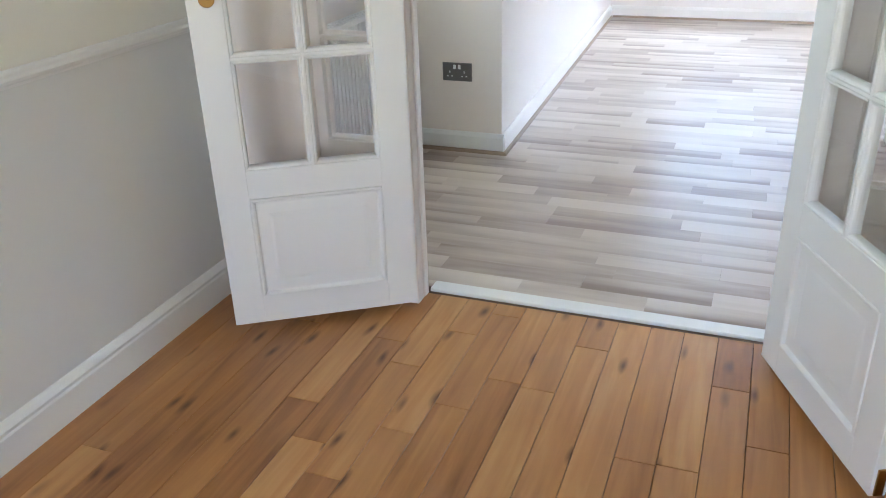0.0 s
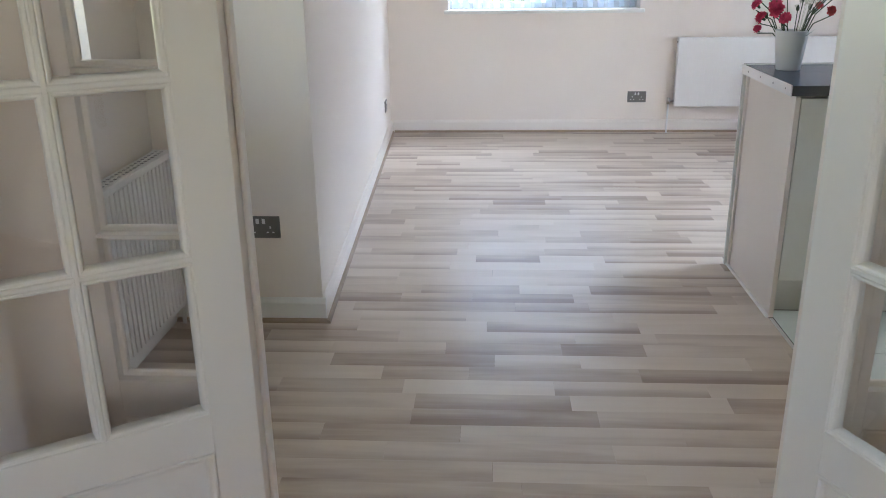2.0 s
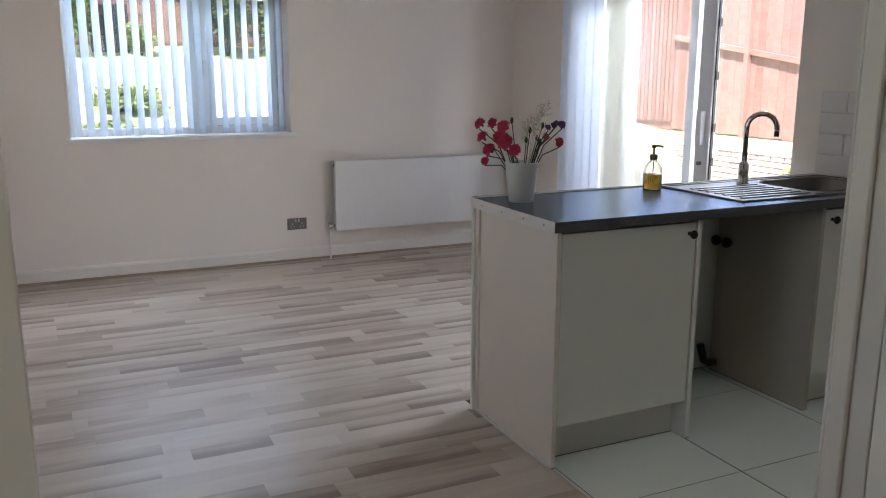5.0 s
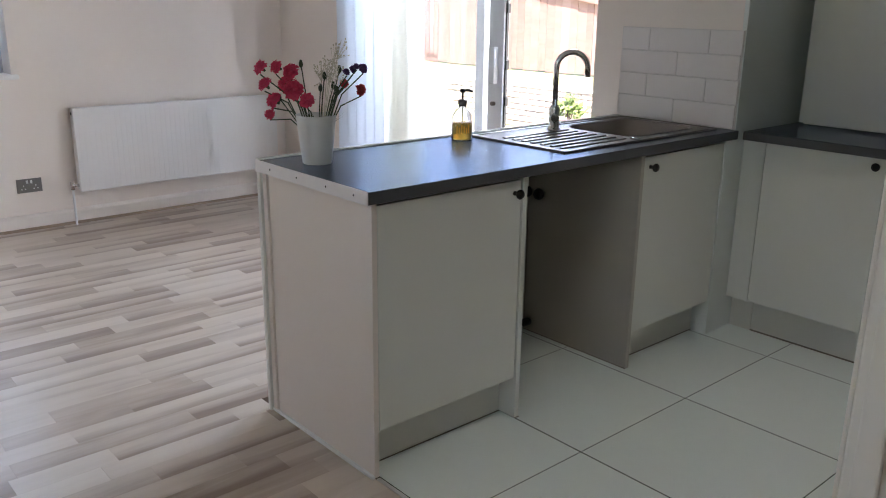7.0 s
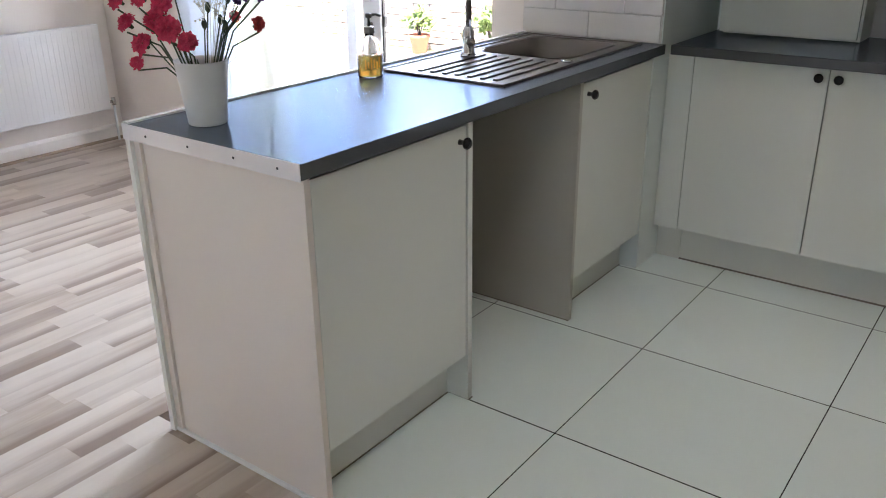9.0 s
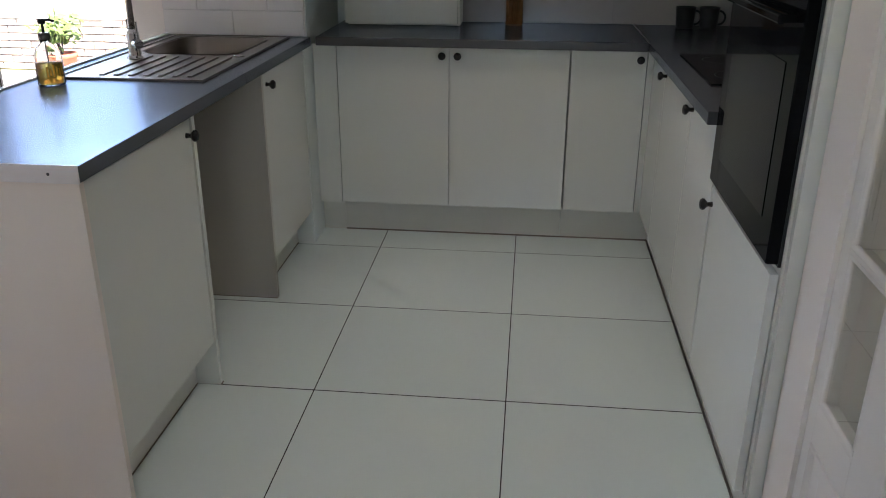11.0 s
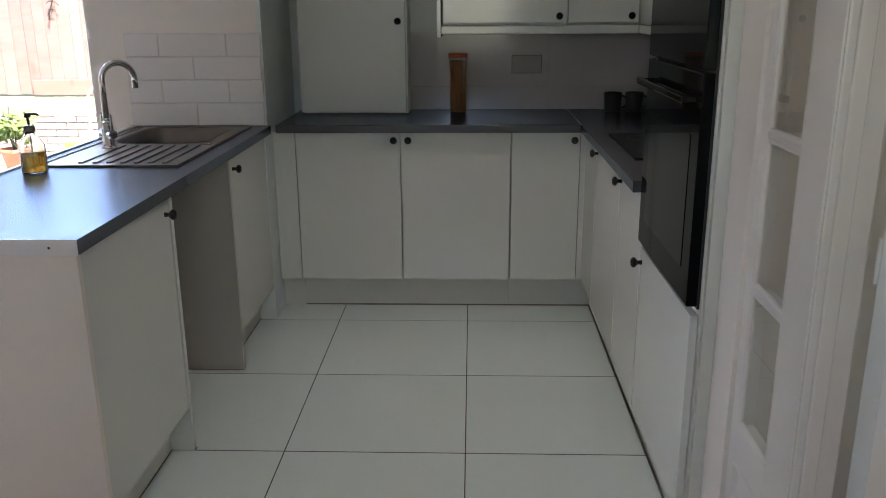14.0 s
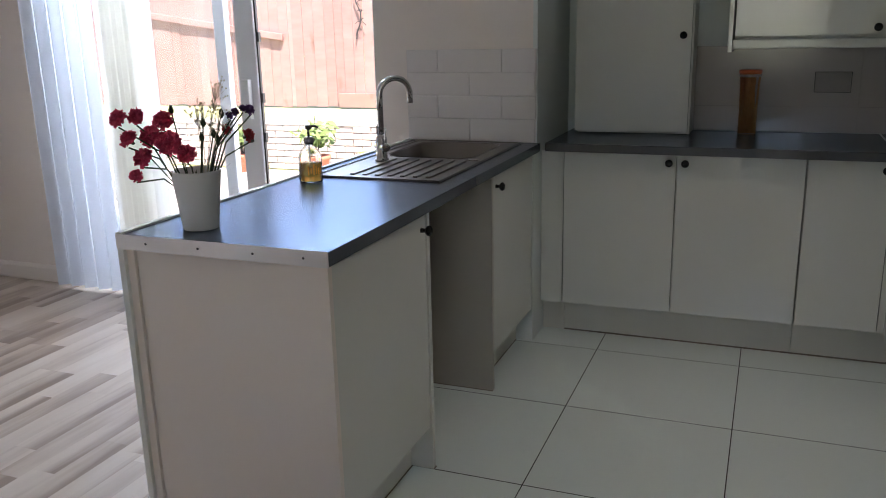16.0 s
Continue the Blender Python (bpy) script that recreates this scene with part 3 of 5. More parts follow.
def glazed_leaf(label, hinge, free, handed):
    """A half-glazed door leaf built along +x from its hinge, then swung open."""
    W, Z0, Z1, T = 0.567, 0.034, 2.008, 0.019
    P = [(0.103, 0.268), (0.299, 0.464)]
    I0, I1 = P[0][0] - OV, P[1][1] + OV
    ob = thing("glazed_door", label, "door", kind="")
    part("hinge_stile", obox(0, I0, -T, T, Z0, Z1, 0.0015), GLOSS, ob)
    part("lock_stile", obox(I1, W, -T, T, Z0, Z1, 0.0015), GLOSS, ob)
    part("bottom_rail", obox(I0, I1, -T, T, Z0, 0.120, 0.0005), GLOSS, ob)
    part("middle_rail", obox(I0, I1, -T, T, 0.440, ROWS_Z[0][0] - OV, 0.0008), GLOSS, ob)
    part("top_rail", obox(I0, I1, -T, T, ROWS_Z[-1][1] + OV, Z1, 0.001), GLOSS, ob)
    part("mullion", obox(P[0][1] + OV, P[1][0] - OV, -0.0185, 0.0185, ROWS_Z[0][0] - OV, ROWS_Z[-1][1] + OV, 0.0008), GLOSS, ob)
    for (a, b), (c, d) in zip(ROWS_Z, ROWS_Z[1:]):
        for u, v in P:
            part("glazing_bar", obox(u - OV, v + OV, -0.0183, 0.0183, b + OV, c - OV, 0.0008), GLOSS, ob)
    for a, b in ROWS_Z:
        for u, v in P:
            part("glazing_bead", ovolo(bmesh.new(), u - OV, v + OV, a - OV, b + OV, 0, GLAZING), GLOSS, ob)
            p = part("pane", obox(u - 0.002, v + 0.002, -0.002, 0.002, a - 0.002, b + 0.002), GLASS, ob, "clear glass pane")
            p.visible_shadow = False
    part("lower_panel", obox(I0, I1, -0.012, 0.012, 0.120, 0.440), GLOSS, ob)
    part("panel_moulding", ovolo(bmesh.new(), I0, I1, 0.120, 0.440, 0, FIELD), GLOSS, ob)
    L = W - 0.053
    if handed:
        for s in (-1, 1):
            bm = obox(L - 0.0165, L + 0.0165, s * (T + 0.0025) - 0.0025, s * (T + 0.0025) + 0.0025, 1.000, 1.108, 0.002)
            plate = part("backplate", bm, BRASS, ob, "long polished brass backplate")
            for z in (1.000, 1.108):
                bm = lathe(bmesh.new(), [(0.0, -0.0024), (0.0205, -0.0024), (0.021, 0.0), (0.0195, 0.0024), (0.0, 0.0024)], (L, s * (T + 0.0026), z), 20, "y")
                part("plate_end", bm, BRASS, plate)
            y = s * (T + 0.04)
            bm = bmesh.new()
            rod(bm, (L, s * T, 1.072), (L, y, 1.072), 0.009, seg=14)
            lathe(bm, [(0.0, -0.006), (0.015, -0.006), (0.015, 0.004), (0.011, 0.007), (0.0, 0.007)], (L, s * (T + 0.012), 1.072), 18, "y")
            tube(bm, [(L + 0.006, y, 1.072), (L - 0.012, y, 1.076), (L - 0.030, y, 1.073), (L - 0.048, y, 1.066), (L - 0.063, y, 1.064), (L - 0.074, y, 1.070), (L - 0.078, y, 1.079)],
                 [0.0085, 0.007, 0.006, 0.0055, 0.006, 0.007, 0.0075], 12)
            part("lever_handle", bm, BRASS, ob, "scrolled brass lever handle", smooth=True)
            for z in (0.994, 1.114):
                for dx in (-0.009, 0.009):
                    part("screw", lathe(bmesh.new(), [(0, -0.001), (0.003, -0.001), (0.003, 0.001), (0, 0.001)], (L + dx, s * (T + 0.0065), z), 8, "y"), BRASS, plate)
        part("latch_plate", obox(W - 0.001, W + 0.002, -0.012, 0.012, 1.03, 1.11, 0.0008), BRASS, ob, "brass latch plate")
        part("latch_bolt", obox(W + 0.002, W + 0.012, -0.006, 0.006, 1.055, 1.085, 0.002), BRASS, ob)
    else:
        part("flush_bolt", obox(W - 0.002, W + 0.004, -0.010, 0.010, Z0 + 0.003, Z0 + 0.073, 0.001), BRASS, ob, "dull brass flush bolt")
    hx, hy = hinge
    a = math.atan2(free[1] - hy, free[0] - hx)
    for z in (0.22, 1.0, 1.76):
        bm = rod(bmesh.new(), (-0.003, -T - 0.001 if handed else T + 0.001, z - 0.04), (-0.003, -T - 0.001 if handed else T + 0.001, z + 0.04), 0.004)
        part("hinge", bm, GLOSS, ob, "painted butt hinge")
    ob.matrix_basis = Matrix.Translation((hx, hy, 0)) @ Matrix.Rotation(a, 4, "Z")
    return ob


glazed_leaf("white half-glazed door standing open with brass lever handle", (-0.318, 3.345), (-0.790, 3.038), True)
glazed_leaf("white half-glazed door standing open beside the dining wall", (0.740, 3.345), (0.970, 2.836), False)

# ---- garden window with vertical blind ----
win = thing("window_1", "white plastic garden window with an opening sash", "window", (0.5, FAR + 0.2, WIN_Z0), kind="structure")


def sash(parent, x0, x1, z0, z1, y, w, d, name, plane="y"):
    bm = bmesh.new()
    if plane == "y":
        ring(bm, x0, x1, z0, z1, y, w, d, 0.006)
    return part(name, bm, UPVC, parent)


sash(win, WIN_X0, WIN_X1, WIN_Z0, WIN_Z1, FAR + 0.20, 0.055, 0.07, "window_frame")
part("mullion", obox(0.615, 0.685, FAR + 0.17, FAR + 0.235, WIN_Z0 + 0.055, WIN_Z1 - 0.055, 0.004), UPVC, win)
op = sash(win, 0.688, WIN_X1 - 0.058, WIN_Z0 + 0.058, WIN_Z1 - 0.058, FAR + 0.18, 0.06, 0.06, "opening_sash")
part("window_handle", obox(0.705, 0.725, FAR + 0.12, FAR + 0.145, 1.36, 1.47, 0.006), UPVC, op, "white window handle")
for x0, x1 in ((WIN_X0 + 0.05, 0.618), (0.745, WIN_X1 - 0.115)):
    p = part("pane", obox(x0, x1, FAR + 0.198, FAR + 0.204, WIN_Z0 + 0.05, WIN_Z1 - 0.05), GLASS, win, "clear glass pane")
    p.visible_shadow = False
setting("window_sill", obox(WIN_X0 - 0.035, WIN_X1 + 0.035, FAR - 0.03, FAR + 0.165, WIN_Z0 - 0.026, WIN_Z0 + 0.002, 0.006), GLOSS, "white painted window board", "sill")


aw = thing("window_2", "white window above the alcove radiator", "window", (-1.3, 4.06, 1.02), kind="structure")
bm = bmesh.new()
box(bm, -1.33, -1.27, 3.62, 3.67, 1.02, 2.10, 0.004)
box(bm, -1.33, -1.27, 4.45, 4.50, 1.02, 2.10, 0.004)
box(bm, -1.33, -1.27, 3.67, 4.45, 1.02, 1.07, 0.004)
box(bm, -1.33, -1.27, 3.67, 4.45, 2.05, 2.10, 0.004)
part("window_frame", bm, UPVC, aw)
p = part("pane", obox(-1.303, -1.297, 3.66, 4.46, 1.06, 2.06), GLASS, aw, "clear glass pane")
p.visible_shadow = False
setting("window_sill_alcove", obox(-1.26, ALCOVE_X + 0.03, 3.60, 4.52, 0.995, 1.019, 0.005), GLOSS, "white painted window board", "sill")


def vertical_blind(label, x0, x1, y, z0, z1, n, deg, mat, along="x", flat_first=False):
    ob = thing("vertical_blind", label, "blind", ((x0 + x1) / 2, y, z1) if along == "x" else (y, (x0 + x1) / 2, z1))
    bm = obox(x0, x1, y - 0.02, y + 0.02, z1, z1 + 0.035, 0.004) if along == "x" else obox(y - 0.02, y + 0.02, x0, x1, z1, z1 + 0.035, 0.004)
    part("headrail", bm, UPVC, ob)
    rng = random.Random(7)
    for i in range(n):
        c = x0 + (i + 0.5) * (x1 - x0) / n
        a = radians(deg + rng.uniform(-3, 3))
        if flat_first:
            # the leading vane lies flat, the rest are packed edge to edge
            c = x0 + 0.045 if i == 0 else x0 + 0.10 + (i - 0.5) * (x1 - x0 - 0.10) / (n - 1)
            a = radians(6) if i == 0 else a
        if along != "x":
            a += math.pi / 2
        bm = bmesh.new()
        w = 0.0445
        cols = []
        for k in range(5):
            u = -w + 2 * w * k / 4
            bow = 0.004 * (1 - (u / w) ** 2)
            cols.append((u * math.cos(a) - bow * math.sin(a), u * math.sin(a) + bow * math.cos(a)))
        cx, cy = (c, y) if along == "x" else (y, c)
        vs = [[bm.verts.new((cx + px, cy + py, z)) for px, py in cols] for z in (z0 + 0.004, z1)]
        for k in range(4):
            bm.faces.new((vs[0][k], vs[0][k + 1], vs[1][k + 1], vs[1][k]))
        bmesh.ops.solidify(bm, geom=bm.faces[:], thickness=0.0007)
        part("slat", bm, mat, ob)
        bm = bmesh.new()
        m = Matrix.Translation((cx, cy, z0 + 0.017)) @ Matrix.Rotation(a, 4, "Z") @ Matrix.Diagonal((0.088, 0.006, 0.032, 1))
        bmesh.ops.create_cube(bm, size=1, matrix=m)
        part("slat_weight", bm, mat, ob)
    return ob


vertical_blind("white fabric vertical blind with opened slats", WIN_X0 + 0.01, WIN_X1 - 0.01, FAR + 0.075, WIN_Z0 + 0.012, WIN_Z1 - 0.04, 18, 55, BLIND)

# ---- patio door ----
pat = thing("door_patio", "white sliding patio door slid open to the garden", "patio door", (RIGHT + 0.2, PAT_Y0, 0), kind="structure")
PX = RIGHT + 0.14


def yframe(bm, y0, y1, z0, z1, x, w, d, bev=0.005):
    box(bm, x - d / 2, x + d / 2, y0, y0 + w, z0, z1, bev)
    box(bm, x - d / 2, x + d / 2, y1 - w, y1, z0, z1, bev)
    box(bm, x - d / 2, x + d / 2, y0 + w, y1 - w, z0, z0 + w, bev)
    box(bm, x - d / 2, x + d / 2, y0 + w, y1 - w, z1 - w, z1, bev)


bm = bmesh.new()
yframe(bm, PAT_Y0, PAT_Y1, 0.0, PAT_Z, PX, 0.045, 0.12)
part("outer_frame", bm, UPVC, pat)
bm = bmesh.new()
yframe(bm, 6.635, PAT_Y1 - 0.045, 0.045, PAT_Z - 0.045, PX + 0.03, 0.070, 0.045)
part("fixed_sash", bm, UPVC, pat)
p = part("pane", obox(PX + 0.027, PX + 0.033, 6.695, PAT_Y1 - 0.105, 0.1, PAT_Z - 0.1), GLASS, pat, "clear glass pane")
p.visible_shadow = False
bm = bmesh.new()
box(bm, PX - 0.05, PX - 0.008, 6.425, 6.54, 0.05, PAT_Z - 0.05, 0.005)
box(bm, PX - 0.05, PX - 0.008, 6.54, 7.535, 0.05, 0.13, 0.005)
box(bm, PX - 0.05, PX - 0.008, 6.54, 7.535, PAT_Z - 0.13, PAT_Z - 0.05, 0.005)
box(bm, PX - 0.05, PX - 0.008, 7.535, 7.625, 0.05, PAT_Z - 0.05, 0.005)
sl = part("sliding_sash", bm, UPVC, pat)
p = part("pane", obox(PX - 0.032, PX - 0.026, 6.535, 7.545, 0.12, PAT_Z - 0.12), GLASS, sl, "clear glass pane")
p.visible_shadow = False
part("door_pull", obox(PX - 0.085, PX - 0.05, 6.46, 6.507, 0.97, 1.17, 0.006), UPVC, sl, "white plastic pull handle")
part("lock_cylinder", rod(bmesh.new(), (PX - 0.07, 6.485, 0.86), (PX - 0.05, 6.485, 0.86), 0.012), STEEL, sl)
part("lock_strip", obox(PX - 0.037, PX - 0.021, 6.417, 6.425, 0.1, PAT_Z - 0.1), BLACK, sl, "dark steel locking strip")
for z in (0.5, 0.85, 1.05, 1.35, 1.65):
    part("lock_keep", obox(PX - 0.040, PX - 0.018, 6.407, 6.418, z, z + 0.05, 0.002), BLACK, sl)


def curtain(label, y0, y1, x, z0, z1, folds, depth, mat):
    ob = thing("curtain", label, "curtain", (x, (y0 + y1) / 2, z1))
    bm = bmesh.new()
    n = folds * 16
    rng = random.Random(3)
    ph = [rng.uniform(-0.5, 0.5) for _ in range(folds + 2)]
    rows = []
    for z, k in ((z0, 1.0), (z0 + 0.7, 0.92), (z0 + 1.4, 0.85), (z1, 0.8)):
        row = []
        for i in range(n + 1):
            u = i / n
            a = 2 * math.pi * folds * u + ph[int(u * folds)] * math.sin(math.pi * ((u * folds) % 1))
            mid = (y0 + y1) / 2
            y = mid + (y0 + (y1 - y0) * u - mid) * (0.97 + 0.06 * k) + 0.008 * math.sin(2 * a)
            row.append(bm.verts.new((x + depth * k * math.sin(a), y, z)))
        rows.append(row)
    for r, s in zip(rows, rows[1:]):
        for i in range(n):
            bm.faces.new((r[i], r[i + 1], s[i + 1], s[i]))
    part("drape", bm, mat, ob, smooth=True)
    return ob


curtain("sheer white curtain drawn aside beside the patio door", 7.28, 7.76, RIGHT - 0.085, 0.02, 2.12, 5, 0.024, SHEER)
vertical_blind("cream vertical blind stacked to one side", 6.93, 7.25, RIGHT - 0.055, 0.03, 2.10, 7, 24, BLIND_CREAM, "y", True)
bm = rod(bmesh.new(), (RIGHT - 0.075, 5.6, 2.14), (RIGHT - 0.075, 7.9, 2.14), 0.011)
tagged(part("curtain_rail", bm, UPVC), "white curtain rail above the patio door", "rail")


# ---- radiators ----
def radiator(label, length, z0, z1, m, deep=0.085, flute=0.0007):
    """A panel radiator along +x from the origin, its face towards -y."""
    ob = thing("radiator", label, "radiator")
    bm = bmesh.new()
    box(bm, 0, length, -deep, -deep + 0.014, z0, z1, 0.004)
    n = int(length / 0.0335)
    for i in range(n):
        x = 0.02 + (i + 0.5) * (length - 0.04) / n
        box(bm, x - 0.0105, x + 0.0105, -deep - flute, -deep + 0.001, z0 + 0.022, z1 - 0.022, min(0.0026, 0.45 * flute), 2)
    tagged(part("front_panel", bm, RAD, ob), kind="stuff")
    f0, f1 = -deep + 0.0145, -0.0405
    part("rear_panel", obox(0.01, length - 0.01, -0.040, -0.028, z0 + 0.005, z1 - 0.005, 0.003), RAD, ob)
    for x in (0, length - 0.003):
        sp = part("side_panel", obox(x, x + 0.003, f0, -0.028, z0 + 0.01, z1, 0.001), RAD, ob)
        part("air_vent", rod(bmesh.new(), (x - 0.002, -0.052, z1 - 0.035), (x + 0.005, -0.052, z1 - 0.035), 0.011), BLACK, sp, "dark vent hole")
    bm = bmesh.new()
    for i in range(int(length / 0.03)):
        box(bm, 0.012 + i * 0.03, 0.017 + i * 0.03, f0, f1, z1 - 0.004, z1)
    for k in range(3):
        y = f0 + k * (f1 - f0 - 0.004) / 2
        box(bm, 0.003, length - 0.003, y, y + 0.004, z1 - 0.0035, z1 + 0.0005)
    part("top_grille", bm, RAD, ob)
    # plain black block gives the grille slots their inner shade
    part("convector", obox(0.006, length - 0.006, f0 + 0.0005, f1 - 0.0005, z0 + 0.03, z1 - 0.0055), BLACK, ob, "convector block blackened for the shade between the panels")
    for x in (0.12, length - 0.12):
        part("wall_bracket", obox(x - 0.02, x + 0.02, -0.028, 0.0, z0 + 0.08, z1 - 0.08, 0.002), RAD, ob)
    for x in (-0.04, length + 0.04):
        bm = bmesh.new()
        rod(bm, (x, -0.055, -0.011), (x, -0.055, z0 + 0.03), 0.0075)
        part("pipe", bm, WHITE_PL, ob)
        bm = bmesh.new()
        rod(bm, (x, -0.055, z0 + 0.015), (x, -0.055, z0 + 0.065), 0.013)
        rod(bm, (x, -0.055, z0 + 0.04), (x + (0.04 if x < 0 else -0.04), -0.055, z0 + 0.04), 0.010)
        part("valve", bm, CHROME, ob, "small chrome radiator valve", True)
    ob.matrix_basis = m
    return ob


radiator("long white panel radiator below the bare wall", 1.43, 0.214, 0.742, pose(1.585, FAR, 0))
radiator("small white panel radiator in the alcove", 0.93, 0.12, 0.705, pose(ALCOVE_X, 3.87, 0, 0, 0, 90), 0.105, 0.006)


# ---- sockets ----
def socket(label, m, rocker=WHITE_PL, insert=SOCKET, plate=SOCKET):
    """A twin socket, its face towards -y."""
    ob = thing("wall_socket", label, "socket")
    part("plate", obox(-0.073, 0.073, -0.008, -0.0005, -0.043, 0.043, 0.002), plate, ob)
    for s in (-1, 1):
        bm = bmesh.new()
        for dx, dz, w, h in ((0, 0.014, 0.005, 0.010), (-0.011, -0.006, 0.008, 0.005), (0.011, -0.006, 0.008, 0.005)):
            box(bm, s * 0.036 + dx - w / 2, s * 0.036 + dx + w / 2, -0.0095, -0.0078, -0.014 + dz - h / 2, -0.014 + dz + h / 2)
        part("pin_hole", bm, rocker, ob)
        part("insert", obox(s * 0.036 - 0.021, s * 0.036 + 0.021, -0.0088, -0.0075, -0.030, 0.010, 0.0005), insert, ob)
        part("rocker_switch", obox(s * 0.012 - 0.006, s * 0.012 + 0.006, -0.012, -0.0075, 0.014, 0.034, 0.0015), rocker, ob)
    ob.matrix_basis = m
    return ob


first = socket("brushed pewter twin socket on the cream wall", pose(1.305, FAR, 0.28))
copy_thing(first, pose(-0.721, PIER_Y, 0.388))
copy_thing(first, pose(-0.6455, 8.115, 0.30, 0, 0, 90 + math.degrees(WEST_TURN)))
ks = socket("flat taupe metal twin socket above the worktop", pose(KIT_X - 0.008, 3.755, 1.128, 0, 0, -90), TAUPE_PLATE, TAUPE_PLATE, TAUPE_PLATE)
back = part("back_plate", obox(-0.0755, 0.0755, -0.004, -0.0006, -0.0455, 0.0455, 0.001), BLACK)
back.parent = ks
dl = thing("downlight", "small recessed kitchen ceiling downlight", "light", (2.15, 4.15, 2.40))
part("trim_ring", lathe(bmesh.new(), [(0.032, 2.399), (0.045, 2.399), (0.045, 2.394), (0.034, 2.392), (0.032, 2.394)], (2.15, 4.15, 0), 24), CHROME, dl, smooth=True)


# ---- kitchen ----
def knob(parent, x, y, z, axis, s):
    bm = lathe(bmesh.new(), [(0, 0), (0.008, 0.0), (0.006, s * 0.012), (0.010, s * 0.016), (0.0155, s * 0.021), (0.0165, s * 0.027), (0.012, s * 0.033), (0, s * 0.035)], (x, y, z), 18, axis)
    return part("knob", bm, KNOB, parent, "round black nickel knob", True)


def base_x(label, y0, y1, doors, back=KIT_X - 0.002):
    """A base unit that faces -x: doors are (y0, y1, knob y)."""
    ob = thing("base_cabinet", label, "cabinet", (3.4, (y0 + y1) / 2, 0))
    part("body", obox(3.238, back, y0 + 0.001, y1 - 0.001, 0.15, 0.862), CARC, ob)
    for a, b, k in doors:
        d = part("door", obox(3.20, 3.219, a + 0.0022, b - 0.0022, 0.155, 0.858, 0.0015), CAB, ob)
        if k:
            knob(d, 3.20, k, 0.825, "x", -1)
    part("plinth", obox(3.265, 3.28, y0, y1, 0.0, 0.149), CARC, ob)
    return ob


base_x("cream gloss double base cabinet with black knobs", 3.851, 4.845, [(4.358, 4.845, 4.388), (3.851, 4.358, 4.322)])
base_x("cream gloss corner base cabinet with black knob", 3.535, 3.849, [(3.535, 3.849, 3.565)])
setting("plinth_end", obox(3.262, 3.30, 4.846, 4.949, 0.0, 0.149), CARC, "cream plinth end beside the wall", "trim")
tagged(part("filler_panel", obox(3.205, 3.225, 4.847, 4.948, 0.15, 0.862, 0.001), CAB), "cream filler panel beside the base cabinet", "panel")


def base_y(label, x0, x1, kx):
    ob = thing("base_cabinet", label, "cabinet", ((x0 + x1) / 2, 3.2, 0))
    part("body", obox(x0 + 0.001, x1 - 0.001, KIT_Y + 0.002, 3.474, 0.15, 0.862), CARC, ob)
    d = part("door", obox(x0 + 0.0022, x1 - 0.0022, 3.491, 3.510, 0.155, 0.858, 0.0015), CAB, ob)
    knob(d, kx, 3.510, 0.825, "y", 1)
    part("plinth", obox(x0, x1, 3.44, 3.455, 0.0, 0.149), CARC, ob)
    return ob


base_y("cream gloss base cabinet under the hob", 2.302, 2.865, 2.83)
base_y("cream gloss base cabinet beside the oven housing", 1.892, 2.30, 2.265)
setting("plinth_corner", obox(2.865, 3.28, 3.42, 3.455, 0.0, 0.149), CARC, "cream plinth in the corner", "trim")
setting("plinth_return", obox(3.265, 3.28, 3.4552, 3.535, 0.0, 0.149), CARC, "cream plinth in the corner", "trim")
tagged(part("corner_post", obox(3.2, 3.24, 3.491, 3.534, 0.155, 0.858, 0.001), CAB), "cream corner post between base cabinets", "panel")
tagged(part("filler_panel", obox(2.867, 3.199, 3.491, 3.510, 0.155, 0.858, 0.001), CAB), "cream corner filler panel between base cabinets", "panel")

# thin grey-brown line along the foot of both plinth runs
setting("trim_plinth_line", obox(3.2585, 3.2648, 3.456, 4.845, 0.0, 0.006, 0.001), FOOT_LINE, "thin brown line along the plinth foot", "trim")
setting("trim_plinth_line_hob", obox(1.29, 3.258, 3.4552, 3.461, 0.0, 0.006, 0.001), FOOT_LINE, "thin brown line along the plinth foot", "trim")
wt = thing("worktop", "dark grey laminate worktop across the base cabinets", "worktop", (3.4, 3.6, 0.866))
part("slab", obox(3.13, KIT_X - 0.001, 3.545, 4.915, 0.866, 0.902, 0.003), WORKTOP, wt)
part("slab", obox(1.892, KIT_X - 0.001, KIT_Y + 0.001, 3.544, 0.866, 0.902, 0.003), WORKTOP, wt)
tagged(part("joint_strip", obox(3.128, KIT_X - 0.01, 3.541, 3.548, 0.9, 0.9035, 0.001), ALU), "thin aluminium strip across the worktop joint", "strip")

hob = thing("hob", "black glass hob set into the dark worktop", "hob", (2.62, 3.2, 0.902))
part("glass_top", obox(2.255, 2.84, 2.99, 3.47, 0.9022, 0.908, 0.002), BLACK_GLASS, hob)
for x, y, r in ((2.40, 3.34, 0.09), (2.70, 3.34, 0.075), (2.40, 3.12, 0.075), (2.70, 3.12, 0.09)):
    part("zone_mark", tube(bmesh.new(), [(x + r * math.cos(k * 0.2094), y + r * math.sin(k * 0.2094), 0.9078) for k in range(31)], 0.0008, 4), SOCKET, hob)

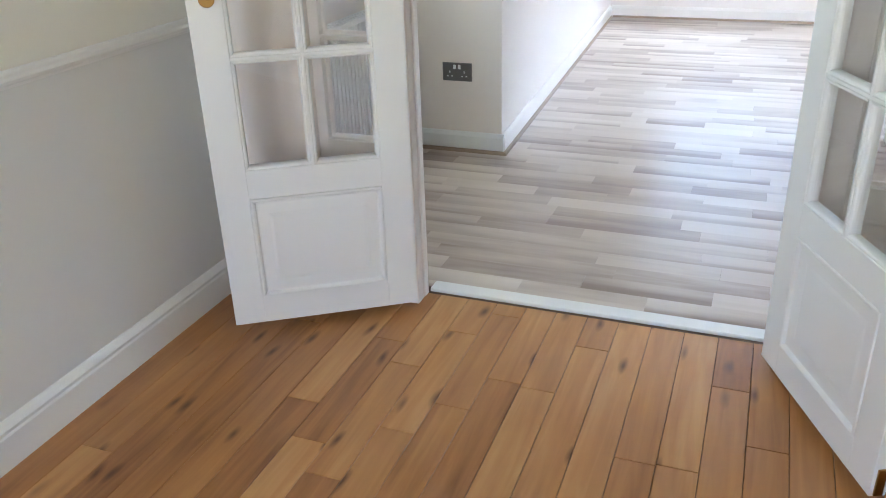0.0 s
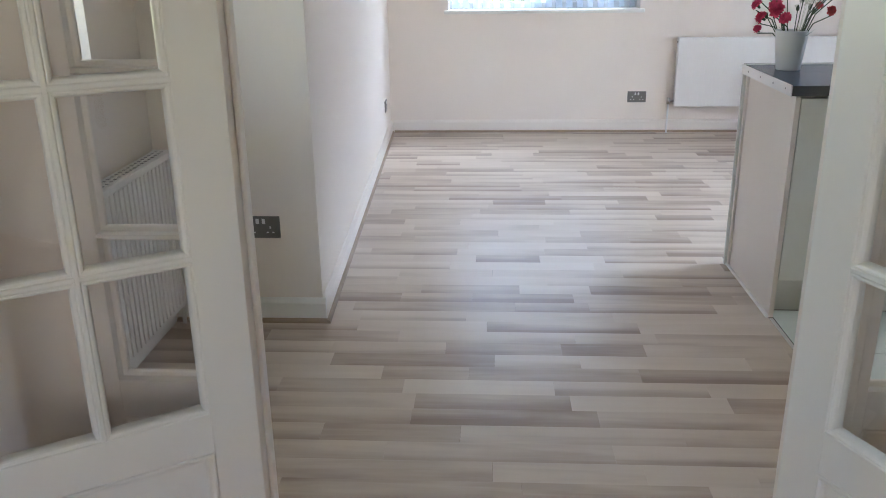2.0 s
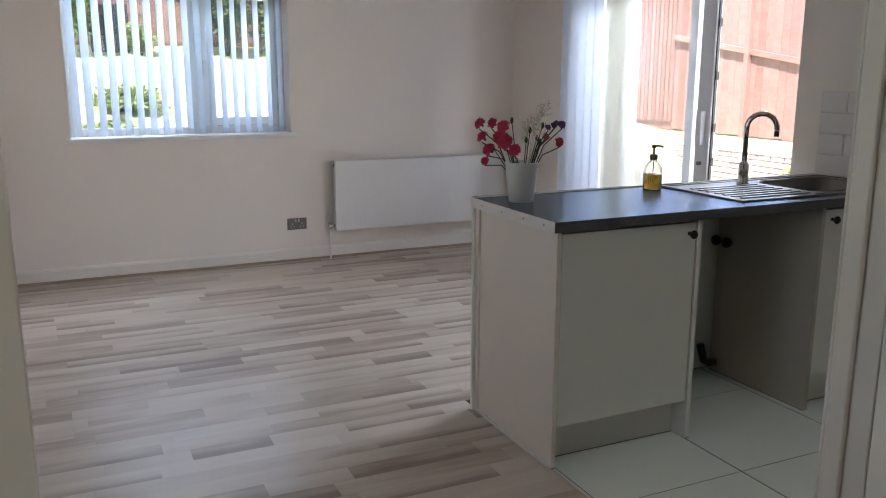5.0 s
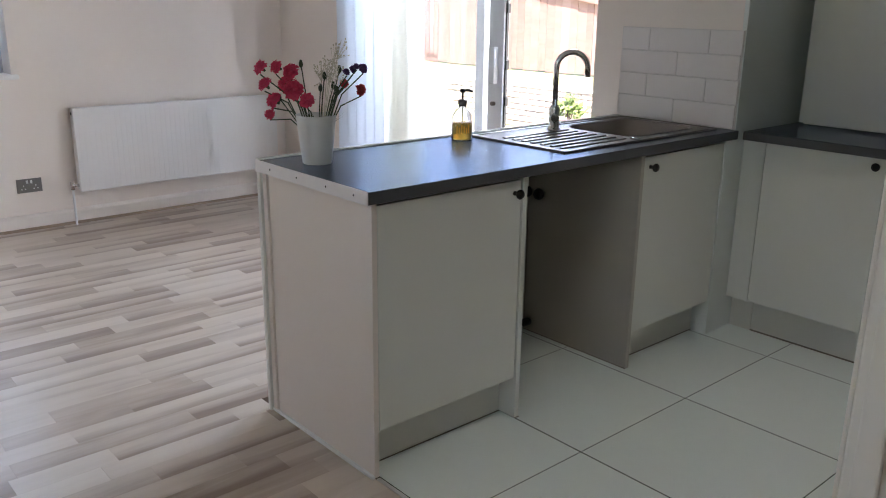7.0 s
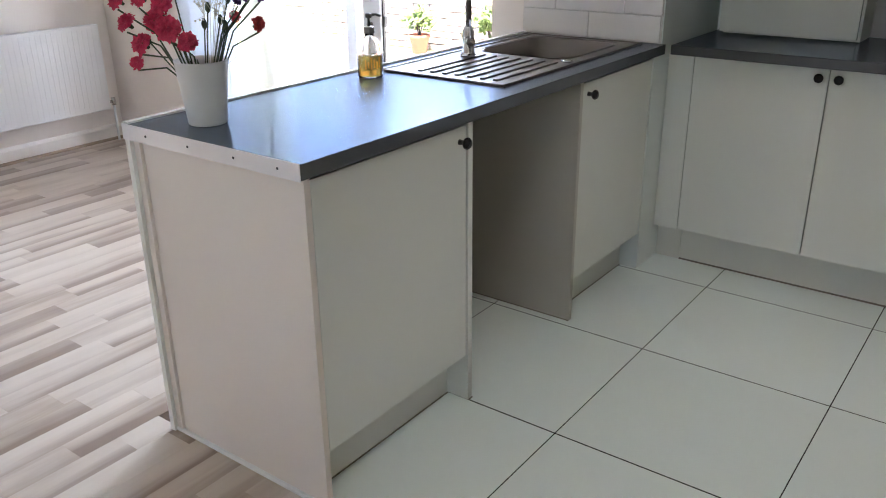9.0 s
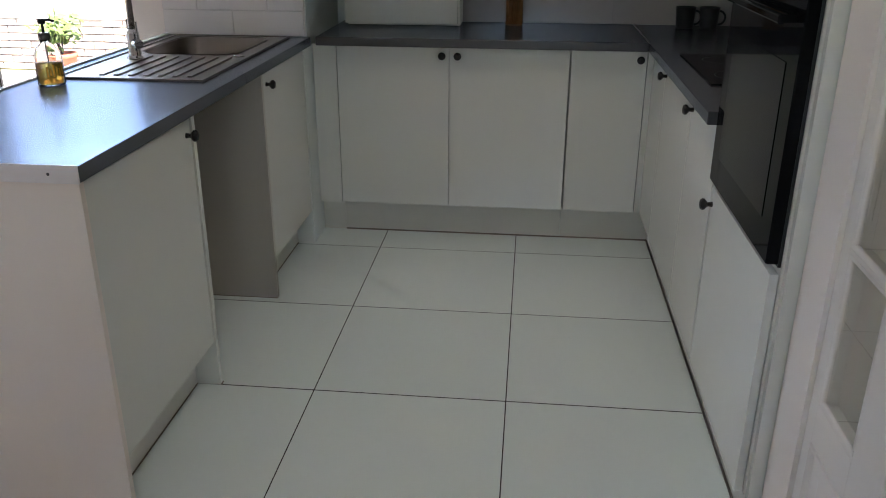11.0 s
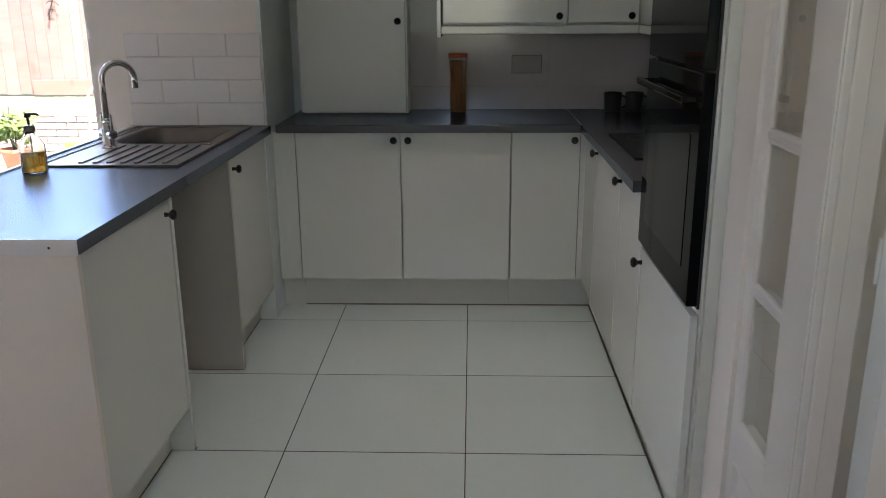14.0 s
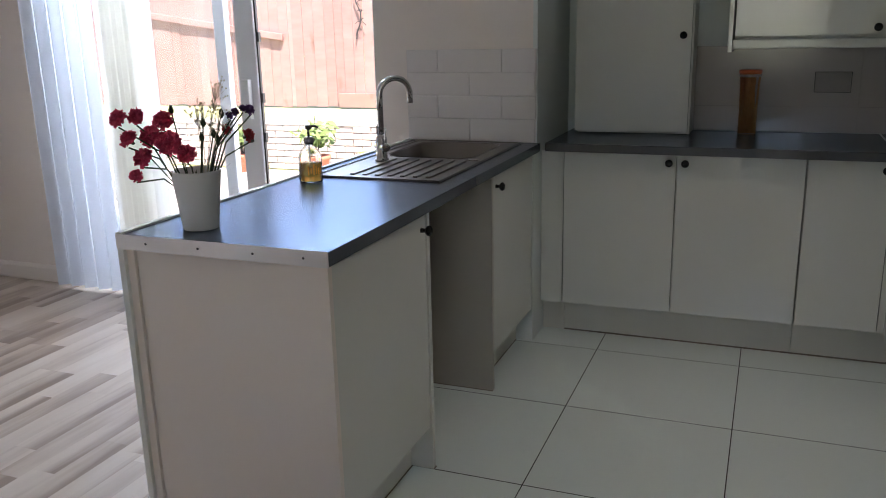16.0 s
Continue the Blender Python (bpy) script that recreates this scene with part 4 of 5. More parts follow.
# oven housing
tower = thing("oven_housing", "tall cream oven housing with built-in black double oven", "oven housing", (1.63, 3.2, 0))
part("body", obox(1.284, 1.884, KIT_Y + 0.002, 3.489, 0.15, 2.15), CARC, tower)
part("side_panel", obox(1.264, 1.283, KIT_Y + 0.002, 3.484, 0.0, 2.15, 0.001), CAB, tower)
d = part("door", obox(1.287, 1.882, 3.491, 3.510, 0.155, 0.700, 0.0015), CAB, tower)
knob(d, 1.862, 3.510, 0.655, "y", 1)
part("plinth", obox(1.284, 1.884, 3.44, 3.455, 0, 0.149), CARC, tower)
part("top_door", obox(1.287, 1.882, 3.491, 3.510, 1.64, 2.145, 0.0015), CAB, tower)
oven = thing("double_oven", "built-in black glass double oven with bar handles", "oven", (1.63, 3.5, 0.72))
part("body", obox(1.290, 1.879, 3.4895, 3.496, 0.715, 1.63), BLACK, oven)
part("lower_door", obox(1.288, 1.881, 3.496, 3.522, 0.722, 1.265, 0.003), BLACK_GLASS, oven)
part("door_window", obox(1.362, 1.807, 3.5225, 3.5235, 0.80, 1.12), OVEN_PANE, oven)
part("upper_door", obox(1.288, 1.881, 3.496, 3.522, 1.272, 1.52, 0.003), BLACK_GLASS, oven)
part("control_panel", obox(1.288, 1.881, 3.496, 3.520, 1.526, 1.628, 0.002), BLACK_GLASS, oven)
for z in (1.205, 1.446):
    bm = bmesh.new()
    box(bm, 1.322, 1.847, 3.546, 3.560, z - 0.009, z + 0.009, 0.004)
    for x in (1.342, 1.827):
        box(bm, x - 0.008, x + 0.008, 3.5225, 3.548, z - 0.007, z + 0.007, 0.002)
    part("bar_handle", bm, BLACK_GLASS, oven, "black bar handle")

# wall cupboards and the boxed-in cupboard
cup = thing("wall_cupboard", "tall cream cupboard standing on the worktop", "cupboard", (3.62, 4.6, 0.902))
part("body", obox(3.546, KIT_X - 0.002, 4.345, 4.862, 0.904, 2.2), CARC, cup)
d = part("door", obox(3.510, 3.530, 4.352, 4.868, 0.914, 2.18, 0.0015), CAB, cup)
knob(d, 3.51, 4.385, 1.345, "x", -1)


def wall_cab(label, y0, y1, ky):
    ob = thing("wall_cabinet", label, "cabinet", (3.58, (y0 + y1) / 2, 1.30))
    part("body", obox(3.446, KIT_X - 0.002, y0 + 0.001, y1 - 0.001, 1.325, 2.1), CARC, ob)
    d = part("door", obox(3.41, 3.430, y0 + 0.0022, y1 - 0.0022, 1.336, 2.098, 0.0015), CAB, ob)
    knob(d, 3.41, ky, 1.365, "x", -1)
    return ob


wall_cab("cream gloss wall cabinet with black knob", 3.592, 4.170, 3.63)
wall_cab("narrow cream gloss wall cabinet with black knob", 3.262, 3.590, 3.30)
ob = thing("wall_cabinet", "cream gloss wall cabinet above the hob", "cabinet", (2.7, 3.1, 1.30))
part("body", obox(2.30, KIT_X - 0.003, KIT_Y + 0.002, 3.238, 1.325, 2.1), CARC, ob)
part("door", obox(2.302, 2.86, 3.240, 3.260, 1.330, 2.098, 0.0015), CAB, ob)
part("door", obox(2.863, 3.405, 3.240, 3.260, 1.330, 2.098, 0.0015), CAB, ob)
bm = bmesh.new()
box(bm, 3.400, 3.432, 3.262, 4.175, 1.285, 1.3245, 0.006)
box(bm, 2.30, 3.432, 3.232, 3.2615, 1.285, 1.3245, 0.006)
box(bm, 3.433, KIT_X - 0.002, 4.150, 4.175, 1.285, 1.3245, 0.004)
tagged(part("end_panel", obox(3.404, KIT_X - 0.002, 4.1765, 4.194, 1.272, 2.1, 0.001), CAB), "cream end panel beside the wall cabinets", "panel")
tagged(part("pelmet", bm, CAB), "cream light pelmet below the wall cabinets", "pelmet")

# jar of pasta and two mugs
jar = thing("pasta_jar", "tall glass jar of dry spaghetti with red lid", "jar", (3.63, 4.10, 0.902))
part("glass_body", lathe(bmesh.new(), [(0.038, 0.9025), (0.040, 0.906), (0.040, 1.00), (0.042, 1.10), (0.046, 1.165), (0.046, 1.17)], (3.63, 4.10, 0), 24), BOTTLE, jar, smooth=True)
bm = bmesh.new()
rng = random.Random(5)
for i in range(34):
    a, r = rng.uniform(0, 6.28), 0.03 * math.sqrt(rng.random())
    b = a + rng.uniform(0.3, 0.8)
    tube(bm, [(3.63 + r * math.cos(a), 4.10 + r * math.sin(a), 0.908), (3.63 + r * math.cos(b), 4.10 + r * math.sin(b), 1.03), (3.63 + 1.1 * r * math.cos(b + 0.4), 4.10 + 1.1 * r * math.sin(b + 0.4), 1.155)], 0.0035, 5)
part("spaghetti", bm, PASTA, jar)
part("lid", lathe(bmesh.new(), [(0.047, 1.1705), (0.049, 1.173), (0.049, 1.185), (0.045, 1.188)], (3.63, 4.10, 0), 24), REDLID, jar, "flat red lid", True)


def mug(at):
    ob = thing("mug", "black ribbed mug standing on the worktop", "mug", at, "mugs by the hob")
    prof = [(0.036, 0.0005), (0.038, 0.004)]
    for i in range(9):
        prof += [(0.040 + 0.0006 * i, 0.010 + i * 0.009), (0.0385 + 0.0006 * i, 0.0145 + i * 0.009)]
    prof += [(0.045, 0.094), (0.042, 0.094), (0.039, 0.02), (0.0, 0.015)]
    part("cup", lathe(bmesh.new(), prof, at, 24), BLACK, ob, smooth=True)
    x, y, z = at
    pts = [(x, y - 0.040, z + 0.075)] + [(x, y - 0.043 - 0.028 * math.sin(math.pi * k / 6), z + 0.048 + 0.030 * math.cos(math.pi * k / 6)) for k in range(7)] + [(x, y - 0.040, z + 0.018)]
    part("handle", tube(bmesh.new(), pts, 0.005, 8), BLACK, ob, smooth=True)
    return ob


mug((3.62, 3.33, 0.902))
mug((3.62, 3.225, 0.902))

# ---- peninsula ----
FY = 4.952
pen = thing("base_cabinet", "cream gloss end base cabinet with black knob", "cabinet", (1.55, 5.2, 0))
part("body", obox(1.260, 1.845, FY + 0.036, 5.515, 0.15, 0.862), CARC, pen)
part("end_panel", obox(1.240, 1.2585, FY - 0.002, 5.515, 0.0, 0.862, 0.001), PANEL, pen)
d = part("door", obox(1.261, 1.842, FY, FY + 0.019, 0.155, 0.855, 0.0015), CAB, pen)
knob(d, 1.812, FY, 0.815, "y", -1)
part("plinth", obox(1.260, 1.846, 5.025, 5.04, 0.0, 0.149), CARC, pen)
part("inner_panel", obox(1.848, 1.868, FY - 0.004, 5.515, 0.0, 0.864, 0.001), CAB, pen)
part("corner_post", obox(1.232, 1.262, 5.517, 5.540, 0.0, 0.864, 0.001), PANEL, pen)
snk = thing("base_cabinet", "cream gloss sink base cabinet with black knob", "cabinet", (2.78, 5.2, 0))
part("body", obox(2.508, 3.06, FY + 0.036, 5.515, 0.15, 0.70), CARC, snk)
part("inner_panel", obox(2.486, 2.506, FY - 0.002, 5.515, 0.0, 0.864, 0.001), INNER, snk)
d = part("door", obox(2.508, 3.058, FY, FY + 0.019, 0.155, 0.855, 0.0015), CAB, snk)
knob(d, 2.545, FY, 0.815, "y", -1)
part("plinth", obox(2.507, 3.06, 5.025, 5.04, 0.0, 0.149), CARC, snk)
part("filler", obox(3.061, 3.129, FY - 0.004, 5.515, 0.0, 0.864), WALL_KITCHEN, snk)
# thin dark strips put the contact shadow along the plinth and panel feet
tagged(part("foot_shade", obox(1.262, 1.846, 5.0212, 5.0248, 0.0, 0.0025), FOOT_LINE), "dark contact shadow strip below the end cabinet plinth", "joint")
tagged(part("foot_shade", obox(2.508, 3.06, 5.0212, 5.0248, 0.0, 0.0025), FOOT_LINE), "dark contact shadow strip below the sink cabinet plinth", "joint")
tagged(part("foot_shade", obox(2.4825, 2.4858, FY - 0.002, 5.515, 0.0, 0.0025), FOOT_LINE), "dark contact shadow strip below the washer recess panel", "joint")
tagged(part("foot_shade", obox(1.848, 1.868, FY - 0.0075, FY - 0.0042, 0.0, 0.0025), FOOT_LINE), "dark contact shadow strip below the end cabinet side", "joint")
tagged(part("base_trim", obox(1.228, 1.2395, 4.945, 5.545, 0.0, 0.011, 0.003), GLOSS), "white sealant strip along the peninsula foot", "trim")
tagged(part("back_panel", obox(1.222, 3.128, 5.541, 5.560, 0.0, 0.907, 0.001), CAB), "white back panel of the peninsula", "panel")
wp = thing("washer_pipes", "dark waste hose and valves for a washing machine", "pipes", (2.2, 5.49, 0.0))
part("supply_pipe", rod(bmesh.new(), (1.93, 5.50, 0.0), (1.93, 5.50, 0.66), 0.0075), WHITE_PL, wp)
for y in (5.425, 5.492):
    part("valve_wheel", lathe(bmesh.new(), [(0, -0.012), (0.021, -0.012), (0.025, 0), (0.021, 0.012), (0, 0.012)], (2.452, y, 0.638), 16, "x"), BLACK, wp, "black valve wheel", True)
    part("valve_stem", rod(bmesh.new(), (2.462, y, 0.638), (2.4855, y, 0.638), 0.008), CHROME, wp)
part("waste_pipe", tube(bmesh.new(), [(2.40, 5.49, 0.14), (2.42, 5.485, 0.06), (2.45, 5.48, 0.045), (2.484, 5.48, 0.045)], 0.018, 10), BLACK, wp, smooth=True)

# worktop with a cut-out for the sink bowl
SX0, SX1, SY0, SY1 = 2.115, 3.085, 5.010, 5.492
BX0, BX1, BY0, BY1 = 2.60, 3.03, 5.075, 5.440
pwt = thing("worktop", "dark grey laminate worktop of the peninsula", "worktop", (2.1, 5.25, 0.866))


def holed_slab(xs, ys, z0, z1):
    """A slab on a 3 x 3 grid with its middle cell cut out."""
    bm = bmesh.new()
    g = {(i, j, k): bm.verts.new((xs[i], ys[j], z)) for i in range(4) for j in range(4) for k, z in enumerate((z0, z1))}
    cells = {(i, j) for i in range(3) for j in range(3)} - {(1, 1)}
    for i, j in cells:
        bm.faces.new([g[p] for p in ((i, j, 1), (i + 1, j, 1), (i + 1, j + 1, 1), (i, j + 1, 1))])
        bm.faces.new([g[p] for p in ((i, j, 0), (i, j + 1, 0), (i + 1, j + 1, 0), (i + 1, j, 0))])
        for di, dj, a, b in ((-1, 0, (i, j + 1), (i, j)), (1, 0, (i + 1, j), (i + 1, j + 1)), (0, -1, (i, j), (i + 1, j)), (0, 1, (i + 1, j + 1), (i, j + 1))):
            if (i + di, j + dj) not in cells:
                bm.faces.new([g[(*a, 0)], g[(*b, 0)], g[(*b, 1)], g[(*a, 1)]])
    return bm


bm = holed_slab((1.219, BX0, BX1, 3.129), (4.935, BY0, BY1, 5.540), 0.866, 0.902)
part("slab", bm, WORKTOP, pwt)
strip = part("end_strip", obox(1.2155, 1.2188, 4.934, 5.556, 0.864, 0.904, 0.001), ALU, pwt, "pale aluminium end strip with screws")
for y in (5.00, 5.14, 5.30, 5.46):
    part("screw", lathe(bmesh.new(), [(0, 0), (0.0035, 0), (0.003, -0.0012), (0, -0.0014)], (1.2155, y, 0.884), 10, "x"), BLACK, strip)

sink = thing("sink", "stainless steel sink with ribbed drainer", "sink", (2.6, 5.25, 0.902))
T0, T1 = 0.9025, 0.9055
bm = holed_slab((SX0, BX0, BX1, SX1), (SY0, BY0, BY1, SY1), T0, T1)
part("deck", bm, STEEL, sink)
bm = bmesh.new()
w = 0.010
for a in ((SX0, SX1, SY0, SY0 + w), (SX0, SX1, SY1 - w, SY1), (SX0, SX0 + w, SY0 + w, SY1 - w), (SX1 - w, SX1, SY0 + w, SY1 - w)):
    box(bm, *a, T1, T1 + 0.004, 0.0018)
part("rim", bm, STEEL, sink)
for i in range(7):
    y = 5.075 + i * 0.048
    part("drainer_rib", obox(2.17, 2.54, y - 0.009, y + 0.009, T1 - 0.001, T1 + 0.005, 0.0028), STEEL, sink, smooth=False)
# bowl with rounded corners
bm = bmesh.new()


def rounded(x0, x1, y0, y1, r, z, n=6):
    pts = []
    for cx, cy, a0 in ((x1 - r, y1 - r, 0), (x0 + r, y1 - r, 90), (x0 + r, y0 + r, 180), (x1 - r, y0 + r, 270)):
        for k in range(n + 1):
            a = radians(a0 + 90 * k / n)
            pts.append(bm.verts.new((cx + r * math.cos(a), cy + r * math.sin(a), z)))
    return pts


loops = [rounded(BX0 - 0.006, BX1 + 0.006, BY0 - 0.006, BY1 + 0.006, 0.075, T1 + 0.003), rounded(BX0, BX1, BY0, BY1, 0.07, T1 - 0.003), rounded(BX0 + 0.008, BX1 - 0.008, BY0 + 0.008, BY1 - 0.008, 0.065, 0.79),
         rounded(BX0 + 0.03, BX1 - 0.03, BY0 + 0.03, BY1 - 0.03, 0.05, 0.752), rounded(BX0 + 0.14, BX1 - 0.14, BY0 + 0.14, BY1 - 0.14, 0.03, 0.748)]
for u, v in zip(loops, loops[1:]):
    for i in range(len(u)):
        bm.faces.new((u[i], u[(i + 1) % len(u)], v[(i + 1) % len(v)], v[i]))
bm.faces.new(loops[-1])
part("bowl", bm, STEEL, sink, smooth=True)
for cx, cy in ((BX0, BY0), (BX1, BY0), (BX0, BY1), (BX1, BY1)):
    sx, sy = (1 if cx == BX0 else -1), (1 if cy == BY0 else -1)
    bm = bmesh.new()
    c0 = bm.verts.new((cx, cy, T1 + 0.0006))
    arc = [bm.verts.new((cx + sx * 0.075 * (1 - math.cos(radians(a))), cy + sy * 0.075 * (1 - math.sin(radians(a))), T1 + 0.0006)) for a in range(0, 91, 15)]
    for p0, p1 in zip(arc, arc[1:]):
        bm.faces.new((c0, p0, p1))
    part("bowl_corner", bm, STEEL, sink)
part("plug_hole", lathe(bmesh.new(), [(0, 0.7485), (0.035, 0.7485), (0.036, 0.751), (0, 0.7515)], (2.84, 5.26, 0), 20), CHROME, sink)
part("overflow_plug", lathe(bmesh.new(), [(0, T1), (0.020, T1), (0.019, T1 + 0.005), (0, T1 + 0.007)], (2.58, 5.055, 0), 20), CHROME, sink, smooth=True)

tap = thing("mixer_tap", "chrome swan-neck mixer tap on the sink", "tap", (2.515, 5.415, T1))
TX, TY = 2.495, 5.40
bm = lathe(bmesh.new(), [(0.029, T1), (0.029, T1 + 0.004), (0.024, T1 + 0.008), (0.022, T1 + 0.012), (0.022, T1 + 0.085), (0.016, T1 + 0.098), (0.013, T1 + 0.102)], (TX, TY, 0), 24)
part("body", bm, CHROME, tap, smooth=True)
pts = [(TX, TY, T1 + 0.09), (TX, TY, T1 + 0.25)]
R = 0.062
for k in range(1, 15):
    a = math.pi * k / 14
    q = R * (1 - math.cos(a))
    pts.append((TX + q * 0.70, TY - q * 0.714, T1 + 0.25 + R * math.sin(a)))
pts.append((pts[-1][0], pts[-1][1], T1 + 0.215))
part("spout", tube(bmesh.new(), pts, 0.0115, 14), CHROME, tap, smooth=True)
for s in (-1, 1):
    bm = bmesh.new()
    ax = Vector((0.714, 0.70, 0)) * s
    c = Vector((TX, TY, T1 + 0.055))
    rod(bm, c + ax * 0.018, c + ax * 0.052, 0.016, seg=20)
    v = part("valve", bm, CHROME, tap, smooth=False)
    part("lever", rod(bmesh.new(), c + ax * 0.042, c + ax * 0.046 + Vector((0, 0, 0.075)), 0.004), CHROME, v)

# soap bottle
SBX, SBY = 2.03, 5.447
soap = thing("soap_dispenser", "clear glass soap dispenser half full of amber soap", "soap dispenser", (SBX, SBY, 0.902))
part("bottle", lathe(bmesh.new(), [(0.037, 0.9025), (0.0400, 0.906), (0.0400, 0.985), (0.036, 1.000), (0.023, 1.018), (0.014, 1.024), (0.014, 1.034), (0.012, 1.034), (0.012, 1.023), (0.022, 1.016), (0.034, 0.999), (0.0378, 0.985), (0.0378, 0.908), (0.035, 0.9055)], (SBX, SBY, 0), 28), BOTTLE, soap, smooth=True)
part("soap", lathe(bmesh.new(), [(0.034, 0.9065), (0.0374, 0.909), (0.0374, 0.968), (0.0, 0.9685)], (SBX, SBY, 0), 28), SOAP, soap, "amber liquid soap", True)
part("collar", lathe(bmesh.new(), [(0.016, 1.0342), (0.017, 1.036), (0.017, 1.052), (0.012, 1.055)], (SBX, SBY, 0), 20), STEEL, soap, "steel collar", True)
bm = rod(bmesh.new(), (SBX, SBY, 1.054), (SBX, SBY, 1.085), 0.004)
lathe(bm, [(0.009, 1.080), (0.010, 1.083), (0.010, 1.092), (0.007, 1.094)], (SBX, SBY, 0), 16)
tube(bm, [(SBX, SBY, 1.088), (SBX + 0.022, SBY - 0.010, 1.089), (SBX + 0.036, SBY - 0.016, 1.083)], 0.004, 8)
part("pump", bm, BLACK, soap, "black pump head", True)
LABEL = material("gold_label_print", (0.85, 0.42, 0.03), 0.5, var=0.2, scale=90)
for k in range(6):
    a0, a1 = radians(196 + 13 * k), radians(204 + 13 * k)
    z0, z1 = 0.930 + 0.004 * (k % 2), 0.966 - 0.006 * ((k + 1) % 3)
    bm = bmesh.new()
    for a in (a0, (a0 + a1) / 2):
        q = [(SBX + r * math.cos(b), SBY + r * math.sin(b)) for r in (0.0401, 0.0405) for b in (a, a + (a1 - a0) / 2)]
        vs = [bm.verts.new((x, y, z)) for z in (z0, z1) for x, y in (q[0], q[1], q[3], q[2])]
        for f in ((0, 1, 2, 3), (7, 6, 5, 4), (0, 4, 5, 1), (1, 5, 6, 2), (2, 6, 7, 3), (3, 7, 4, 0)):
            bm.faces.new([vs[i] for i in f])
    part("label_mark", bm, LABEL, soap, "gold printed bar on the bottle")
part("dip_tube", rod(bmesh.new(), (SBX, SBY, 0.912), (SBX, SBY, 1.03), 0.0025), WHITE_PL, soap)

# ---- flowers in a pot ----
VX, VY = 1.347, 5.385
vase = thing("flower_pot", "tapered white ceramic pot of cut flowers", "flower pot", (VX, VY, 0.902))
part("pot", lathe(bmesh.new(), [(0.045, 0.9025), (0.047, 0.905), (0.0636, 1.053), (0.0648, 1.057), (0.0615, 1.057), (0.057, 1.00), (0.0, 0.99)], (VX, VY, 0), 36), VASE, vase, smooth=True)
rng = random.Random(11)
right = Vector((0.72, -0.69, 0))
deep = Vector((0.69, 0.72, 0))


def carnation(parent, c, r, mat, axis):
    bm = bmesh.new()
    spin = axis.to_track_quat("Z", "Y").to_matrix()
    for layer in range(6):
        n = 10 - layer
        for i in range(n):
            a = 2 * math.pi * (i + 0.5 * layer + rng.uniform(-0.2, 0.2)) / n
            tilt = -0.35 + layer * 0.34 + rng.uniform(-0.15, 0.15)
            rr = r * (1.0 - 0.07 * layer) * rng.uniform(0.75, 1.12)
            d = Vector((math.cos(a) * math.cos(tilt), math.sin(a) * math.cos(tilt), math.sin(tilt)))
            s = Vector((-math.sin(a), math.cos(a), 0))
            d, s = spin @ d, spin @ s
            up = d.cross(s).normalized()
            prev = None
            for k, (u, w) in enumerate(((0.1, 0.10), (0.6, 0.38), (0.9, 0.52), (1.05, 0.42))):
                row = [bm.verts.new(c + d * rr * u + s * rr * w * q + up * rr * (0.10 * math.sin(5 * q + i) * u + rng.uniform(-0.11, 0.11)) + d * rr * (rng.uniform(-0.22, 0.10) if k == 3 else 0)) for q in (-1, -0.5, 0, 0.5, 1)]
                if prev:
                    for q in range(4):
                        bm.faces.new((prev[q], prev[q + 1], row[q + 1], row[q]))
                prev = row
    part("bloom", bm, mat, parent, "ruffled carnation bloom")
    part("calyx", rod(bmesh.new(), c - axis * r * 0.95, c, r * 0.16, r * 0.34, 8), STEM, parent)


BLOOMS = [(-0.175, 0.150, 0.01, 0.026, 0), (-0.130, 0.150, 0.03, 0.026, 0), (-0.072, 0.142, -0.02, 0.028, 0), (-0.158, 0.100, -0.01, 0.027, 0), (-0.100, 0.098, 0.03, 0.034, 0),
          (-0.064, 0.085, -0.03, 0.034, 0), (-0.130, 0.050, -0.02, 0.029, 0), (-0.022, 0.052, -0.03, 0.028, 0), (-0.148, 0.002, 0.0, 0.021, 0),
          (0.145, 0.085, 0.0, 0.022, 1), (0.090, 0.105, 0.01, 0.017, 1), (0.100, 0.140, 0.0, 0.014, 2), (0.118, 0.146, 0.02, 0.015, 2), (0.152, 0.152, 0.0, 0.018, 2), (0.132, 0.158, -0.01, 0.013, 2)]
for u, z, v, r, kind in BLOOMS:
    c = Vector((VX, VY, 1.054 + z * 0.98)) + right * u + deep * v
    base = Vector((VX, VY, 0.995)) + right * u * 0.22 + deep * v * 0.3
    midp = base.lerp(c, 0.55) + Vector((0, 0, 0.012)) - right * u * 0.10
    part("stem", tube(bmesh.new(), [base, midp, c - Vector((0, 0, r * 0.9))], 0.0022, 6), STEM, vase)
    carnation(vase, c, r * 0.86, (PINK, REDF, PURPLE)[kind], (right * u * 5 + Vector((0, 0, 0.7)) - deep * 0.7 + Vector((rng.uniform(-0.4, 0.4), rng.uniform(-0.4, 0.4), rng.uniform(-0.3, 0.3)))).normalized())
for u, z, v in ((0.03, 0.13, 0), (0.055, 0.10, 0.01), (0.078, 0.15, 0), (0.02, 0.095, -0.02), (-0.045, 0.165, 0.01), (0.065, 0.085, 0.02), (-0.115, 0.06, 0)):
    c = Vector((VX, VY, 1.046 + z)) + right * u + deep * v
    base = Vector((VX, VY, 0.995)) + right * u * 0.3
    part("stem", tube(bmesh.new(), [base, base.lerp(c, 0.6), c], 0.0018, 6), STEM, vase)
    part("bud", lathe(bmesh.new(), [(0.001, -0.012), (0.006, -0.006), (0.007, 0.002), (0.003, 0.014)], c, 8), STEM, vase, "closed green bud", True)
bm = bmesh.new()
